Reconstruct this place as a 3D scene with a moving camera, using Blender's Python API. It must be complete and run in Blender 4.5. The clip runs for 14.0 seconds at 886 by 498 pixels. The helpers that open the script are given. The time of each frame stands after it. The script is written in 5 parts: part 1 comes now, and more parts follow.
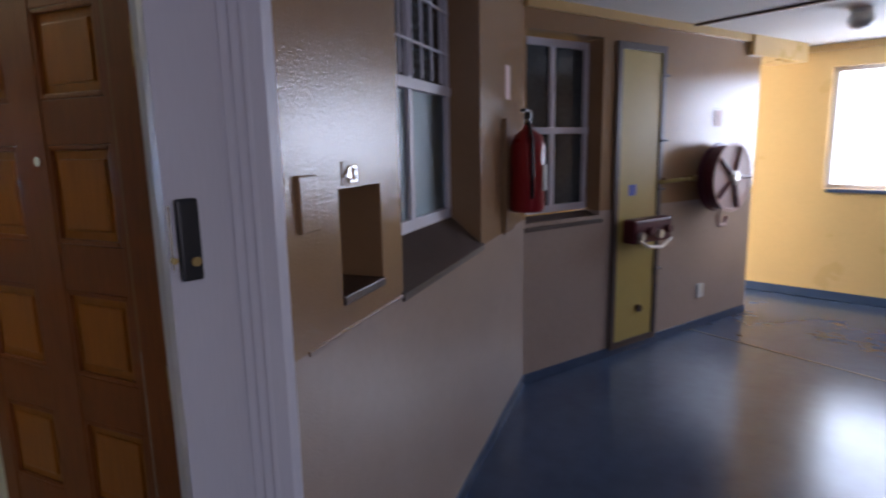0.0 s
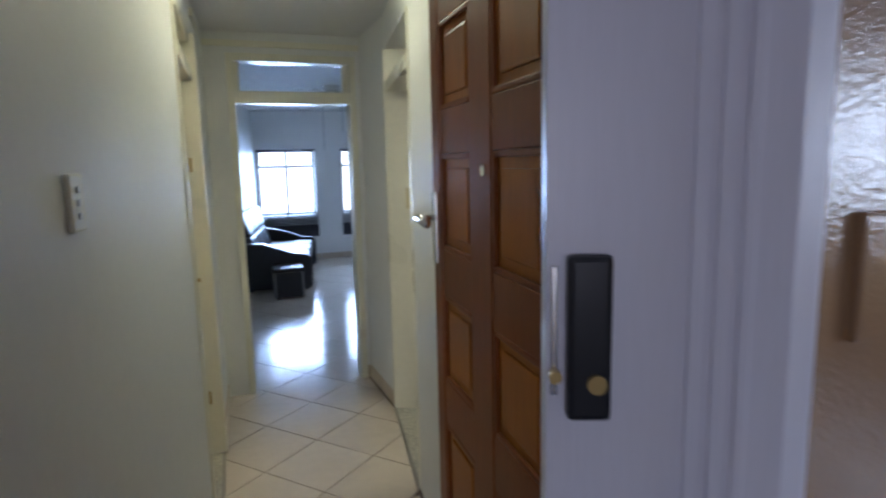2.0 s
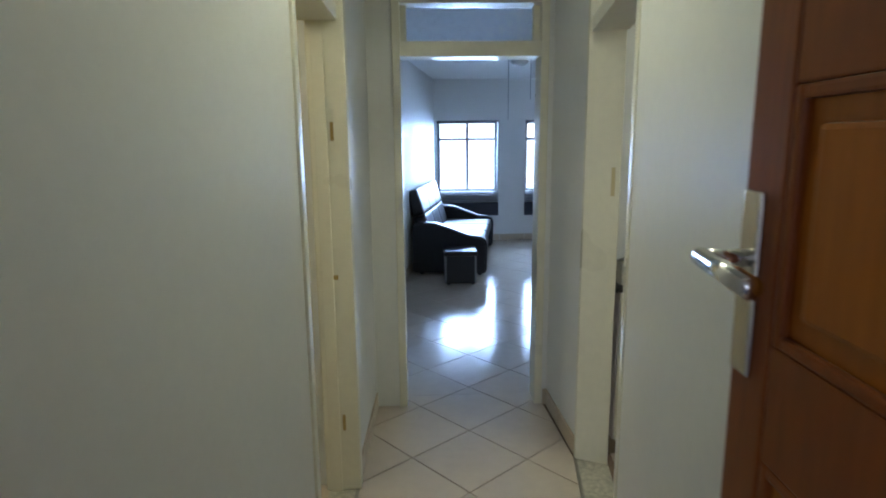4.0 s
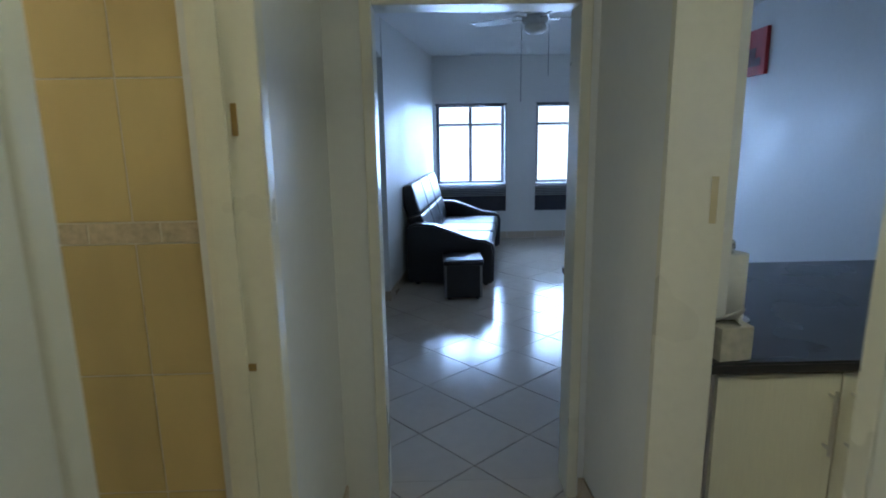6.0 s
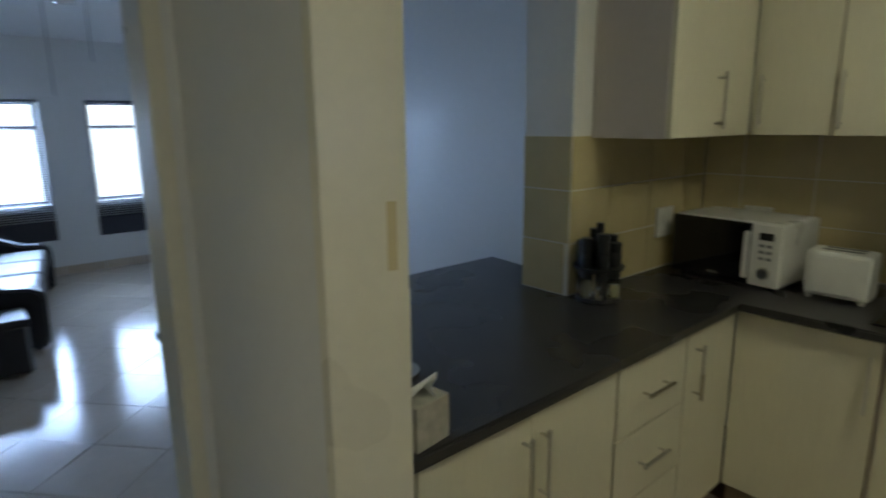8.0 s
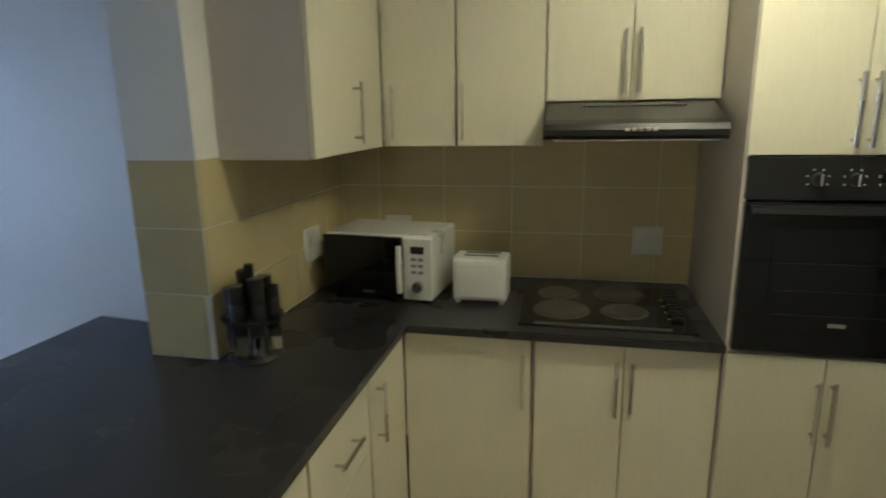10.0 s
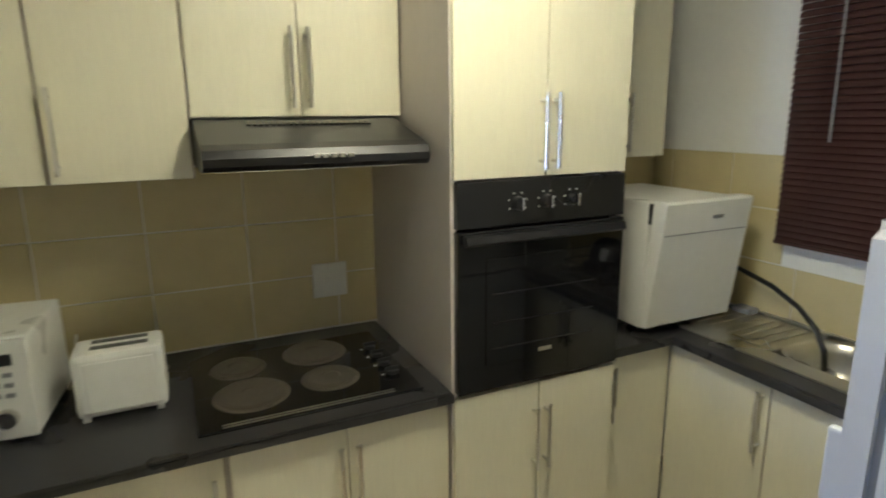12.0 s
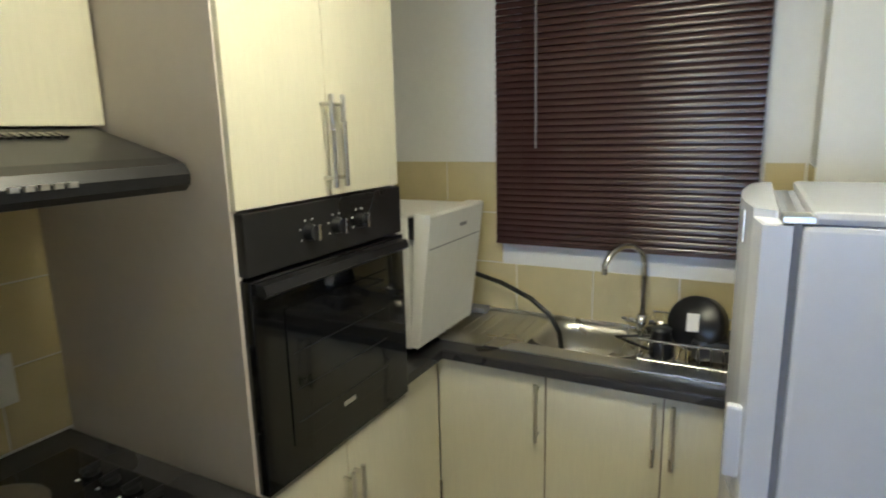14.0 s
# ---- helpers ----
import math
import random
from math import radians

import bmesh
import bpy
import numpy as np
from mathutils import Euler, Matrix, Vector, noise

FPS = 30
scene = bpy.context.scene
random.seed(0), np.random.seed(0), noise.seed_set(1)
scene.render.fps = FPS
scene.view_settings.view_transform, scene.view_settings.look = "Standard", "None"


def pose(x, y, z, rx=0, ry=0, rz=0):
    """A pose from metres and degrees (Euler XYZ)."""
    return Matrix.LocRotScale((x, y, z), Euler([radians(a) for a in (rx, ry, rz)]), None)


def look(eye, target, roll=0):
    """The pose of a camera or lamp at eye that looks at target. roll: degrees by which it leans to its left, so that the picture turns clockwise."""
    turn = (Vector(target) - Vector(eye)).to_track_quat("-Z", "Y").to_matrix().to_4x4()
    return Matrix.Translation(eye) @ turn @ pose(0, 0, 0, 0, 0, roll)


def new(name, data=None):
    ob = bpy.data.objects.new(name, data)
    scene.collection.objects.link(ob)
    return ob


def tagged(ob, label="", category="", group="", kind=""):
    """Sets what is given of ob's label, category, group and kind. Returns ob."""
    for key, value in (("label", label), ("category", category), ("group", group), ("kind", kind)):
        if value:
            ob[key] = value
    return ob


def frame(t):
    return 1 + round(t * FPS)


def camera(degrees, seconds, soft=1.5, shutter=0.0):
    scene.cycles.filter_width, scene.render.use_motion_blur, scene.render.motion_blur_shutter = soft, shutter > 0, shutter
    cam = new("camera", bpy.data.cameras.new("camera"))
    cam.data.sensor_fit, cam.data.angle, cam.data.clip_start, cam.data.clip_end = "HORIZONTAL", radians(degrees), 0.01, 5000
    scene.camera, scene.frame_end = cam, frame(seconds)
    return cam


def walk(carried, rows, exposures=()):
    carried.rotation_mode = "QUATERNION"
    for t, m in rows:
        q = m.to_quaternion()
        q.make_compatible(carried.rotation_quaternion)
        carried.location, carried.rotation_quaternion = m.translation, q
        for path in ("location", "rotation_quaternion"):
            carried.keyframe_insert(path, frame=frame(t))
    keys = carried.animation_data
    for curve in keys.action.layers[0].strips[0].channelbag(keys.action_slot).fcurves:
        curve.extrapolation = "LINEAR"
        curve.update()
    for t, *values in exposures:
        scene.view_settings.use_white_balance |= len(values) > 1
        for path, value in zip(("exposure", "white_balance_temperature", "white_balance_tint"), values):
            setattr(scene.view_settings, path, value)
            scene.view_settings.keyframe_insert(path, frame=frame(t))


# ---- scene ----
cam = camera(74.5, 14.0, soft=1.9, shutter=0.5)
PATH = [
    (0, (0.34, 0.025, 1.617), (-0.409, 1.846, 1.266), -1.1),
    (0.5, (0.259, 0.186, 1.615), (-0.819, 1.835, 1.273), -1.4),
    (1, (0.154, 0.363, 1.615), (-1.286, 1.716, 1.303), -1.6),
    (1.5, (0.073, 0.457, 1.626), (-1.636, 1.449, 1.323), -1.4),
    (2, (-0.058, 0.533, 1.614), (-1.922, 1.195, 1.319), -1.3),
    (2.5, (-0.222, 0.6, 1.607), (-2.166, 0.967, 1.317), -0.8),
    (3, (-0.454, 0.654, 1.578), (-2.423, 0.84, 1.276), -0.4),
    (3.5, (-0.704, 0.685, 1.582), (-2.673, 0.775, 1.244), -0.3),
    (6, (-2.024, 0.776, 1.61), (-3.979, 0.825, 1.191), -0.9),
    (6.5, (-2.227, 0.797, 1.614), (-4.175, 0.963, 1.192), -0.5),
    (7, (-2.425, 0.827, 1.619), (-4.308, 1.349, 1.195), -0.0),
    (7.5, (-2.595, 0.862, 1.628), (-4.33, 1.763, 1.206), -0.4),
    (8, (-2.734, 0.937, 1.598), (-4.208, 2.221, 1.176), -0.6),
    (8.5, (-2.85, 1.021, 1.653), (-4.046, 2.549, 1.171), -0.7),
    (8.7, (-2.855, 1.047, 1.661), (-3.961, 2.641, 1.177), -0.7),
    (10.8, (-3.145, 1.493, 1.695), (-3.083, 3.441, 1.242), -0.9),
    (11, (-3.16, 1.568, 1.704), (-2.974, 3.506, 1.246), -0.8),
    (11.5, (-3.175, 1.72, 1.706), (-2.652, 3.598, 1.255), -0.7),
    (12, (-3.199, 1.805, 1.699), (-2.373, 3.572, 1.257), -0.6),
    (12.5, (-3.226, 1.909, 1.7), (-2.129, 3.524, 1.265), -0.7),
    (13, (-3.252, 2.055, 1.721), (-1.942, 3.495, 1.263), -0.6),
    (13.5, (-3.294, 2.238, 1.687), (-1.734, 3.416, 1.264), -1.0),
    (14, (-3.319, 2.333, 1.678), (-1.589, 3.254, 1.277), -1.4),
]
walk(cam, [(t, look(eye, target, roll)) for t, eye, target, roll in PATH],
     exposures=[(0, 0.45, 6500, 15), (1.0, 0.7, 6400, 13), (2.5, 0.7, 6000, 8), (3.7, 0.7, 6000, 6), (5.8, 0.2, 5800, 4), (7.0, 0.2, 5900, 4), (7.7, 0.1, 6200, 5), (8.7, 0.1, 6700, 5), (10.8, 1.25, 6500, 10), (14, 1.35, 6400, 10)])

# ---- world and lights ----
world = bpy.data.worlds.new("world")
scene.world = world
world.use_nodes = True
wn = world.node_tree.nodes
sky = wn.new("ShaderNodeTexSky")
sky.sky_type, sky.sun_disc, sky.sun_elevation, sky.sun_rotation = "NISHITA", False, radians(40), radians(120)
world.node_tree.links.new(sky.outputs[0], wn["Background"].inputs[0])
wn["Background"].inputs[1].default_value = 0.1
sun = new("sun", bpy.data.lights.new("sun", "SUN"))
sun.data.energy, sun.data.angle, sun.data.color = 2.5, radians(0.6), (1.0, 0.95, 0.88)
sun.matrix_basis = look((0, 0, 20), (8, -6, 0))


def window_light(name, place, toward, width, height, watts, color):
    lamp = new(name, bpy.data.lights.new(name, "AREA"))
    lamp.data.shape, lamp.data.size, lamp.data.size_y = "RECTANGLE", width, height
    lamp.data.energy, lamp.data.color = watts, color
    lamp.matrix_basis = look(place, toward)
    return lamp


DAY = (0.39, 0.58, 1.0)
window_light("lounge_daylight", (-10.62, 1.39, 1.36), (-9, 1.39, 1.25), 1.3, 1.5, 185, DAY)
window_light("lounge_daylight_b", (-10.62, 2.82, 1.36), (-9, 2.75, 1.1), 1.3, 1.5, 105, DAY)
window_light("corridor_daylight", (2.75, 6.86, 1.76), (2.36, 5.9, 1.7), 1.7, 1.5, 65, (0.60, 0.72, 1.0))
window_light("recess_daylight", (-2.32, 6.7, 1.6), (0, 6.7, 1.5), 2.2, 1.4, 150, (0.9, 0.95, 1.0))
# Unseen fill light, added to brighten the front door frame
window_light("added_fill_light", (3.62, -0.8, 1.55), (0, 0.9, 1.3), 1.5, 1.25, 16, (0.66, 0.70, 1.0))

# ---- materials ----


def glow(name, color, power):
    m = bpy.data.materials.new(name)
    m.use_nodes = True
    n = m.node_tree.nodes
    e = n.new("ShaderNodeEmission")
    e.inputs[0].default_value, e.inputs[1].default_value = (*color, 1), power
    m.node_tree.links.new(e.outputs[0], n["Material Output"].inputs[0])
    return m


M_SKYGLOW = glow("bright_sky", (0.85, 0.93, 1.0), 3.0)


def material(name, color, rough=0.5, metal=0.0, vary=0.08, grain=30.0, bump=0.0, bump_scale=120.0, coat=0.0, rand=0.0, stretch=(1, 1, 1), **more):
    m = bpy.data.materials.new(name)
    m.use_nodes = True
    n, l = m.node_tree.nodes, m.node_tree.links
    b = n["Principled BSDF"]
    b.inputs["Roughness"].default_value, b.inputs["Metallic"].default_value = rough, metal
    b.inputs["Coat Weight"].default_value = coat
    geo = n.new("ShaderNodeNewGeometry")
    mp = n.new("ShaderNodeMapping")
    mp.inputs["Scale"].default_value = stretch
    l.new(geo.outputs["Position"], mp.inputs[0])
    fine, broad = n.new("ShaderNodeTexNoise"), n.new("ShaderNodeTexNoise")
    fine.inputs["Scale"].default_value, fine.inputs["Detail"].default_value = grain, 5
    broad.inputs["Scale"].default_value, broad.inputs["Detail"].default_value = 2.2, 3
    l.new(mp.outputs[0], fine.inputs[0])
    l.new(geo.outputs["Position"], broad.inputs[0])
    add = n.new("ShaderNodeMath")
    add.operation = "ADD"
    l.new(fine.outputs[0], add.inputs[0])
    l.new(broad.outputs[0], add.inputs[1])
    last = add.outputs[0]
    if rand:
        info = n.new("ShaderNodeObjectInfo")
        mul = n.new("ShaderNodeMath")
        mul.operation, mul.inputs[1].default_value, mul.inputs[2].default_value = "MULTIPLY_ADD", rand, -rand / 2
        l.new(info.outputs["Random"], mul.inputs[0])
        more_add = n.new("ShaderNodeMath")
        more_add.operation = "ADD"
        l.new(last, more_add.inputs[0])
        l.new(mul.outputs[0], more_add.inputs[1])
        last = more_add.outputs[0]
    ramp = n.new("ShaderNodeMapRange")
    ramp.inputs["From Min"].default_value, ramp.inputs["From Max"].default_value = 0.55, 1.45
    ramp.inputs["To Min"].default_value, ramp.inputs["To Max"].default_value = 1 - vary, 1 + vary
    l.new(last, ramp.inputs[0])
    mix = n.new("ShaderNodeVectorMath")
    mix.operation = "SCALE"
    mix.inputs[0].default_value = color
    l.new(ramp.outputs[0], mix.inputs["Scale"])
    l.new(mix.outputs[0], b.inputs["Base Color"])
    rr = n.new("ShaderNodeMapRange")
    rr.inputs["From Min"].default_value, rr.inputs["From Max"].default_value = 0.3, 0.7
    rr.inputs["To Min"].default_value, rr.inputs["To Max"].default_value = max(0.02, rough * 0.85), min(1, rough * 1.15)
    l.new(broad.outputs[0], rr.inputs[0])
    l.new(rr.outputs[0], b.inputs["Roughness"])
    if bump:
        rel = n.new("ShaderNodeTexNoise")
        rel.inputs["Scale"].default_value, rel.inputs["Detail"].default_value = bump_scale, 3
        l.new(mp.outputs[0], rel.inputs[0])
        bm_node = n.new("ShaderNodeBump")
        bm_node.inputs["Strength"].default_value, bm_node.inputs["Distance"].default_value = bump, 0.004
        l.new(rel.outputs[0], bm_node.inputs["Height"])
        l.new(bm_node.outputs[0], b.inputs["Normal"])
    return m


def two_paint(name, low, high, level, rough, bump, scale):
    """A wall painted in two colours that meet at a height."""
    m = material(name, high, rough, vary=0.06, bump=bump, bump_scale=scale)
    n, l = m.node_tree.nodes, m.node_tree.links
    b = n["Principled BSDF"]
    tint = b.inputs["Base Color"].links[0].from_node
    geo = n.new("ShaderNodeNewGeometry")
    sep = n.new("ShaderNodeSeparateXYZ")
    l.new(geo.outputs["Position"], sep.inputs[0])
    step = n.new("ShaderNodeMath")
    step.operation, step.inputs[1].default_value = "GREATER_THAN", level
    l.new(sep.outputs[2], step.inputs[0])
    mix = n.new("ShaderNodeMix")
    mix.data_type = "RGBA"
    l.new(step.outputs[0], mix.inputs[0])
    mix.inputs[6].default_value, mix.inputs[7].default_value = (*low, 1), (*high, 1)
    l.new(mix.outputs[2], tint.inputs[0])
    return m


def glass(name, color=(0.9, 0.95, 1.0), rough=0.0, bump=0.0):
    m = material(name, color, rough, bump=bump, bump_scale=60)
    b = m.node_tree.nodes["Principled BSDF"]
    b.inputs["Transmission Weight"].default_value = 1.0
    b.inputs["IOR"].default_value = 1.45
    return m


M_WALL = material("white_wall_paint", (0.74, 0.74, 0.71), 0.5, vary=0.03, bump=0.12, bump_scale=160)
M_CEIL = material("ceiling_paint", (0.78, 0.78, 0.76), 0.8, vary=0.03)
M_TRIM = material("cream_gloss_paint", (0.74, 0.71, 0.58), 0.3, vary=0.05, bump=0.05)
M_FRAME = material("white_gloss_paint", (0.70, 0.68, 0.73), 0.38, vary=0.04, bump=0.1, bump_scale=25, stretch=(8, 8, 0.5))
M_TAN = two_paint("tan_gloss_paint", (0.43, 0.33, 0.27), (0.33, 0.195, 0.10), 1.13, 0.17, 0.28, 130)
M_YEL = material("yellow_wall_paint", (0.70, 0.48, 0.21), 0.3, vary=0.05, bump=0.2, bump_scale=75)
M_CORFLOOR = material("polished_blue_grey_floor", (0.055, 0.085, 0.15), 0.22, vary=0.2, grain=9, bump=0.12, bump_scale=12)
M_TILE = material("cream_floor_tile", (0.60, 0.52, 0.43), 0.14, vary=0.07, grain=14, rand=0.35, bump=0.03, bump_scale=20)
M_GROUT = material("brown_grout", (0.16, 0.11, 0.08), 0.9, vary=0.2)
M_WGROUT = material("pale_grout", (0.62, 0.58, 0.48), 0.8, vary=0.1)
M_WTILE = material("sandy_wall_tile", (0.58, 0.50, 0.29), 0.22, vary=0.09, grain=10, rand=0.35, bump=0.06, bump_scale=14)
M_BTILE = material("ochre_bathroom_tile", (0.57, 0.45, 0.22), 0.18, vary=0.14, grain=6, rand=0.4, stretch=(1, 1, 0.25))
M_BAND = material("patterned_border_tile", (0.50, 0.42, 0.30), 0.3, vary=0.45, grain=42, bump=0.4, bump_scale=50)
M_SKIRT = material("beige_skirting_tile", (0.52, 0.43, 0.32), 0.3, vary=0.1, rand=0.3)
M_CAB = material("cream_woodgrain_laminate", (0.68, 0.65, 0.51), 0.38, vary=0.06, grain=26, stretch=(6, 6, 0.5), bump=0.04, bump_scale=40)
M_CARC = material("grey_beige_side_panel", (0.56, 0.51, 0.47), 0.45, vary=0.04)
M_EDGE = material("brown_edging", (0.26, 0.20, 0.13), 0.6)
M_TOP = material("charcoal_worktop", (0.028, 0.028, 0.030), 0.28, vary=0.15, grain=220, bump=0.1, bump_scale=260)
M_STEEL = material("brushed_steel", (0.62, 0.60, 0.55), 0.28, 1.0, vary=0.06, stretch=(1, 12, 1))
M_CHROME = material("chrome", (0.75, 0.75, 0.76), 0.1, 1.0, vary=0.03)
M_BLACK = material("black_plastic", (0.012, 0.012, 0.013), 0.32, vary=0.2)
M_GLOSS = material("black_glass", (0.006, 0.006, 0.007), 0.05, vary=0.2)
M_HOB = material("dark_cast_iron", (0.065, 0.056, 0.042), 0.5, vary=0.3, bump=0.3, bump_scale=200)
M_WHITE = material("white_plastic", (0.72, 0.72, 0.68), 0.3, vary=0.04)
M_FRIDGE = material("white_enamel", (0.52, 0.54, 0.60), 0.25, vary=0.03)
M_GREY = material("grey_rubber", (0.22, 0.22, 0.23), 0.6)
M_WOOD = material("varnished_wood_frame", (0.23, 0.060, 0.011), 0.40, vary=0.3, grain=16, stretch=(7, 7, 0.6), bump=0.06, bump_scale=30)
M_PANEL = material("varnished_wood_panel", (0.37, 0.118, 0.013), 0.38, vary=0.25, grain=14, stretch=(9, 9, 0.5), bump=0.06, bump_scale=30)
for m_ in (M_WOOD, M_PANEL):
    m_.node_tree.nodes["Principled BSDF"].inputs["Specular IOR Level"].default_value = 0.25
M_SLATW = material("dark_brown_blind_slat", (0.052, 0.024, 0.022), 0.2, vary=0.12)
M_SLATB = material("black_blind_slat", (0.03, 0.03, 0.04), 0.35)
M_LEATHER = material("black_leather", (0.012, 0.012, 0.015), 0.33, vary=0.3, bump=0.25, bump_scale=170)
M_RED = material("red_enamel", (0.33, 0.012, 0.016), 0.3, vary=0.1)
M_DRED = material("dark_red_enamel", (0.10, 0.012, 0.018), 0.4, vary=0.2)
M_BROWN = material("dark_brown_sill_paint", (0.07, 0.045, 0.035), 0.4, vary=0.2, bump=0.3, bump_scale=90)
M_YDOOR = material("mustard_door_paint", (0.50, 0.37, 0.10), 0.4, vary=0.06)
M_BRASS = material("aged_brass", (0.45, 0.32, 0.13), 0.4, 1.0)
M_PAPER = material("white_paper", (0.78, 0.77, 0.73), 0.9, bump=0.2)
M_BOX = material("grey_swirl_card", (0.42, 0.40, 0.34), 0.6, vary=0.35, grain=38)
M_GLASS = glass("clear_glass")
M_FROST = glass("frosted_glass", (0.42, 0.60, 0.66), 0.35, 0.7)
# opaque: the dark of the unlit rooms behind the panes is in the colour
M_DARKGLASS = material("dark_room_behind_glass", (0.05, 0.06, 0.065), 0.08, vary=0.4, bump=0.15, bump_scale=9)
M_PINK = material("pale_sticker", (0.62, 0.42, 0.36), 0.5)
M_THRESH = material("mosaic_threshold", (0.45, 0.43, 0.36), 0.4, vary=0.55, grain=45)
M_STRIP = material("aluminium_strip", (0.35, 0.33, 0.3), 0.4, 1.0)
M_CANVAS = material("red_canvas", (0.42, 0.02, 0.02), 0.6, vary=0.3, grain=9)
M_BLUE = material("blue_label", (0.10, 0.13, 0.45), 0.5)


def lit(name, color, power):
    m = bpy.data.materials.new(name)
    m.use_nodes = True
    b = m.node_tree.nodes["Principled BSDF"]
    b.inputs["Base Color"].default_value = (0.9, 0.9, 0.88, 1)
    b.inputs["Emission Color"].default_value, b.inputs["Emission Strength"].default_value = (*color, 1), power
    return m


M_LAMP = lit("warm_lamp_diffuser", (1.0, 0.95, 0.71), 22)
M_LAMPH = lit("added_hall_lamp_diffuser", (0.98, 0.95, 0.68), 17)
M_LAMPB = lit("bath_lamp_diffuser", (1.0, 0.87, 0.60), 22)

# ---- mesh helpers ----


def add_box(bm, lo, hi, bevel=0.0, m=None):
    lo, hi = Vector(lo), Vector(hi)
    made = bmesh.ops.create_cube(bm, size=1.0, matrix=(m or Matrix()) @ Matrix.Translation((lo + hi) / 2) @ Matrix.Diagonal((*(hi - lo), 1)))
    if bevel:
        edges = list({e for v in made["verts"] for e in v.link_edges})
        bmesh.ops.bevel(bm, geom=edges, offset=bevel, segments=2, affect="EDGES", profile=0.6)
    return bm


def box(lo, hi, bevel=0.0, m=None):
    return add_box(bmesh.new(), lo, hi, bevel, m)


def add_rod(bm, a, b, r, sides=12, r2=None):
    a, b = Vector(a), Vector(b)
    turn = (b - a).to_track_quat("Z", "Y").to_matrix().to_4x4()
    bmesh.ops.create_cone(bm, cap_ends=True, segments=sides, radius1=r, radius2=r if r2 is None else r2, depth=(b - a).length, matrix=Matrix.Translation((a + b) / 2) @ turn)
    return bm


def rod(a, b, r, sides=12, r2=None):
    return add_rod(bmesh.new(), a, b, r, sides, r2)


def add_tube(bm, points, r, sides=8):
    """A bent tube along smooth points."""
    pts = [Vector(p) for p in points]
    rings = []
    for i, p in enumerate(pts):
        d = (pts[min(i + 1, len(pts) - 1)] - pts[max(i - 1, 0)]).normalized()
        u = d.cross(Vector((0.31, 0.22, 0.93))).normalized()
        w = d.cross(u)
        rings.append([bm.verts.new(p + r * (math.cos(k * math.tau / sides) * u + math.sin(k * math.tau / sides) * w)) for k in range(sides)])
    for one, two in zip(rings, rings[1:]):
        for k in range(sides):
            bm.faces.new((one[k], one[(k + 1) % sides], two[(k + 1) % sides], two[k]))
    bm.faces.new(rings[0][::-1])
    bm.faces.new(rings[-1])
    return bm


def add_prism(bm, outline, z0, z1):
    """An upright prism over a plan outline (counter-clockwise)."""
    low = [bm.verts.new((x, y, z0)) for x, y in outline]
    high = [bm.verts.new((x, y, z1)) for x, y in outline]
    bm.faces.new(low[::-1])
    bm.faces.new(high)
    for i in range(len(outline)):
        k = (i + 1) % len(outline)
        bm.faces.new((low[i], low[k], high[k], high[i]))
    return bm


def add_profile(bm, shape, axis, a, b):
    """A profile drawn out along x or y: shape holds (y, z) or (x, z) pairs."""
    def at(u, v, w):
        return (w, u, v) if axis == "x" else (u, w, v)
    one, two = [bm.verts.new(at(u, v, a)) for u, v in shape], [bm.verts.new(at(u, v, b)) for u, v in shape]
    bm.faces.new(one)
    bm.faces.new(two[::-1])
    for i in range(len(shape)):
        k = (i + 1) % len(shape)
        bm.faces.new((one[k], one[i], two[i], two[k]))
    bmesh.ops.recalc_face_normals(bm, faces=bm.faces)
    return bm


def add_lathe(bm, centre, profile, sides=20, m=None):
    """A turned body: (radius, height) pairs from the bottom up."""
    c = Vector(centre)
    rings = []
    for r, z in profile:
        ring = [Vector((max(r, 0.0005) * math.cos(k * math.tau / sides), max(r, 0.0005) * math.sin(k * math.tau / sides), z)) for k in range(sides)]
        rings.append([bm.verts.new(c + (m.to_3x3() @ v if m else v)) for v in ring])
    for one, two in zip(rings, rings[1:]):
        for k in range(sides):
            bm.faces.new((one[k], one[(k + 1) % sides], two[(k + 1) % sides], two[k]))
    bm.faces.new(rings[0][::-1])
    bm.faces.new(rings[-1])
    return bm


def to_mesh(name, bm, mat, smooth=False):
    me = bpy.data.meshes.new(name)
    bm.to_mesh(me)
    bm.free()
    me.materials.append(mat)
    if smooth:
        me.polygons.foreach_set("use_smooth", [True] * len(me.polygons))
    return me


def part(name, bm, mat, parent, label="", smooth=False):
    ob = new(name, to_mesh(name, bm, mat, smooth))
    ob.parent = parent
    ob.matrix_parent_inverse = parent.matrix_basis.inverted() if parent.type == "EMPTY" else Matrix()
    return tagged(ob, label)


def thing(name, base, label, category, group=""):
    e = new(name)
    e.empty_display_size = 0.1
    e.matrix_basis = Matrix.Translation(base)
    return tagged(e, label, category, group)


def setting(name, bm, mat, label="", category=""):
    return tagged(new(name, to_mesh(name, bm, mat)), label, category, kind="structure")


def wall_frame(p0, p1):
    """Local axes of a wall: along it, into its body (to the left of p0 to p1), up."""
    u = Vector((p1[0] - p0[0], p1[1] - p0[1], 0)).normalized()
    return Matrix(((u.x, -u.y, 0, p0[0]), (u.y, u.x, 0, p0[1]), (0, 0, 1, 0), (0, 0, 0, 1)))


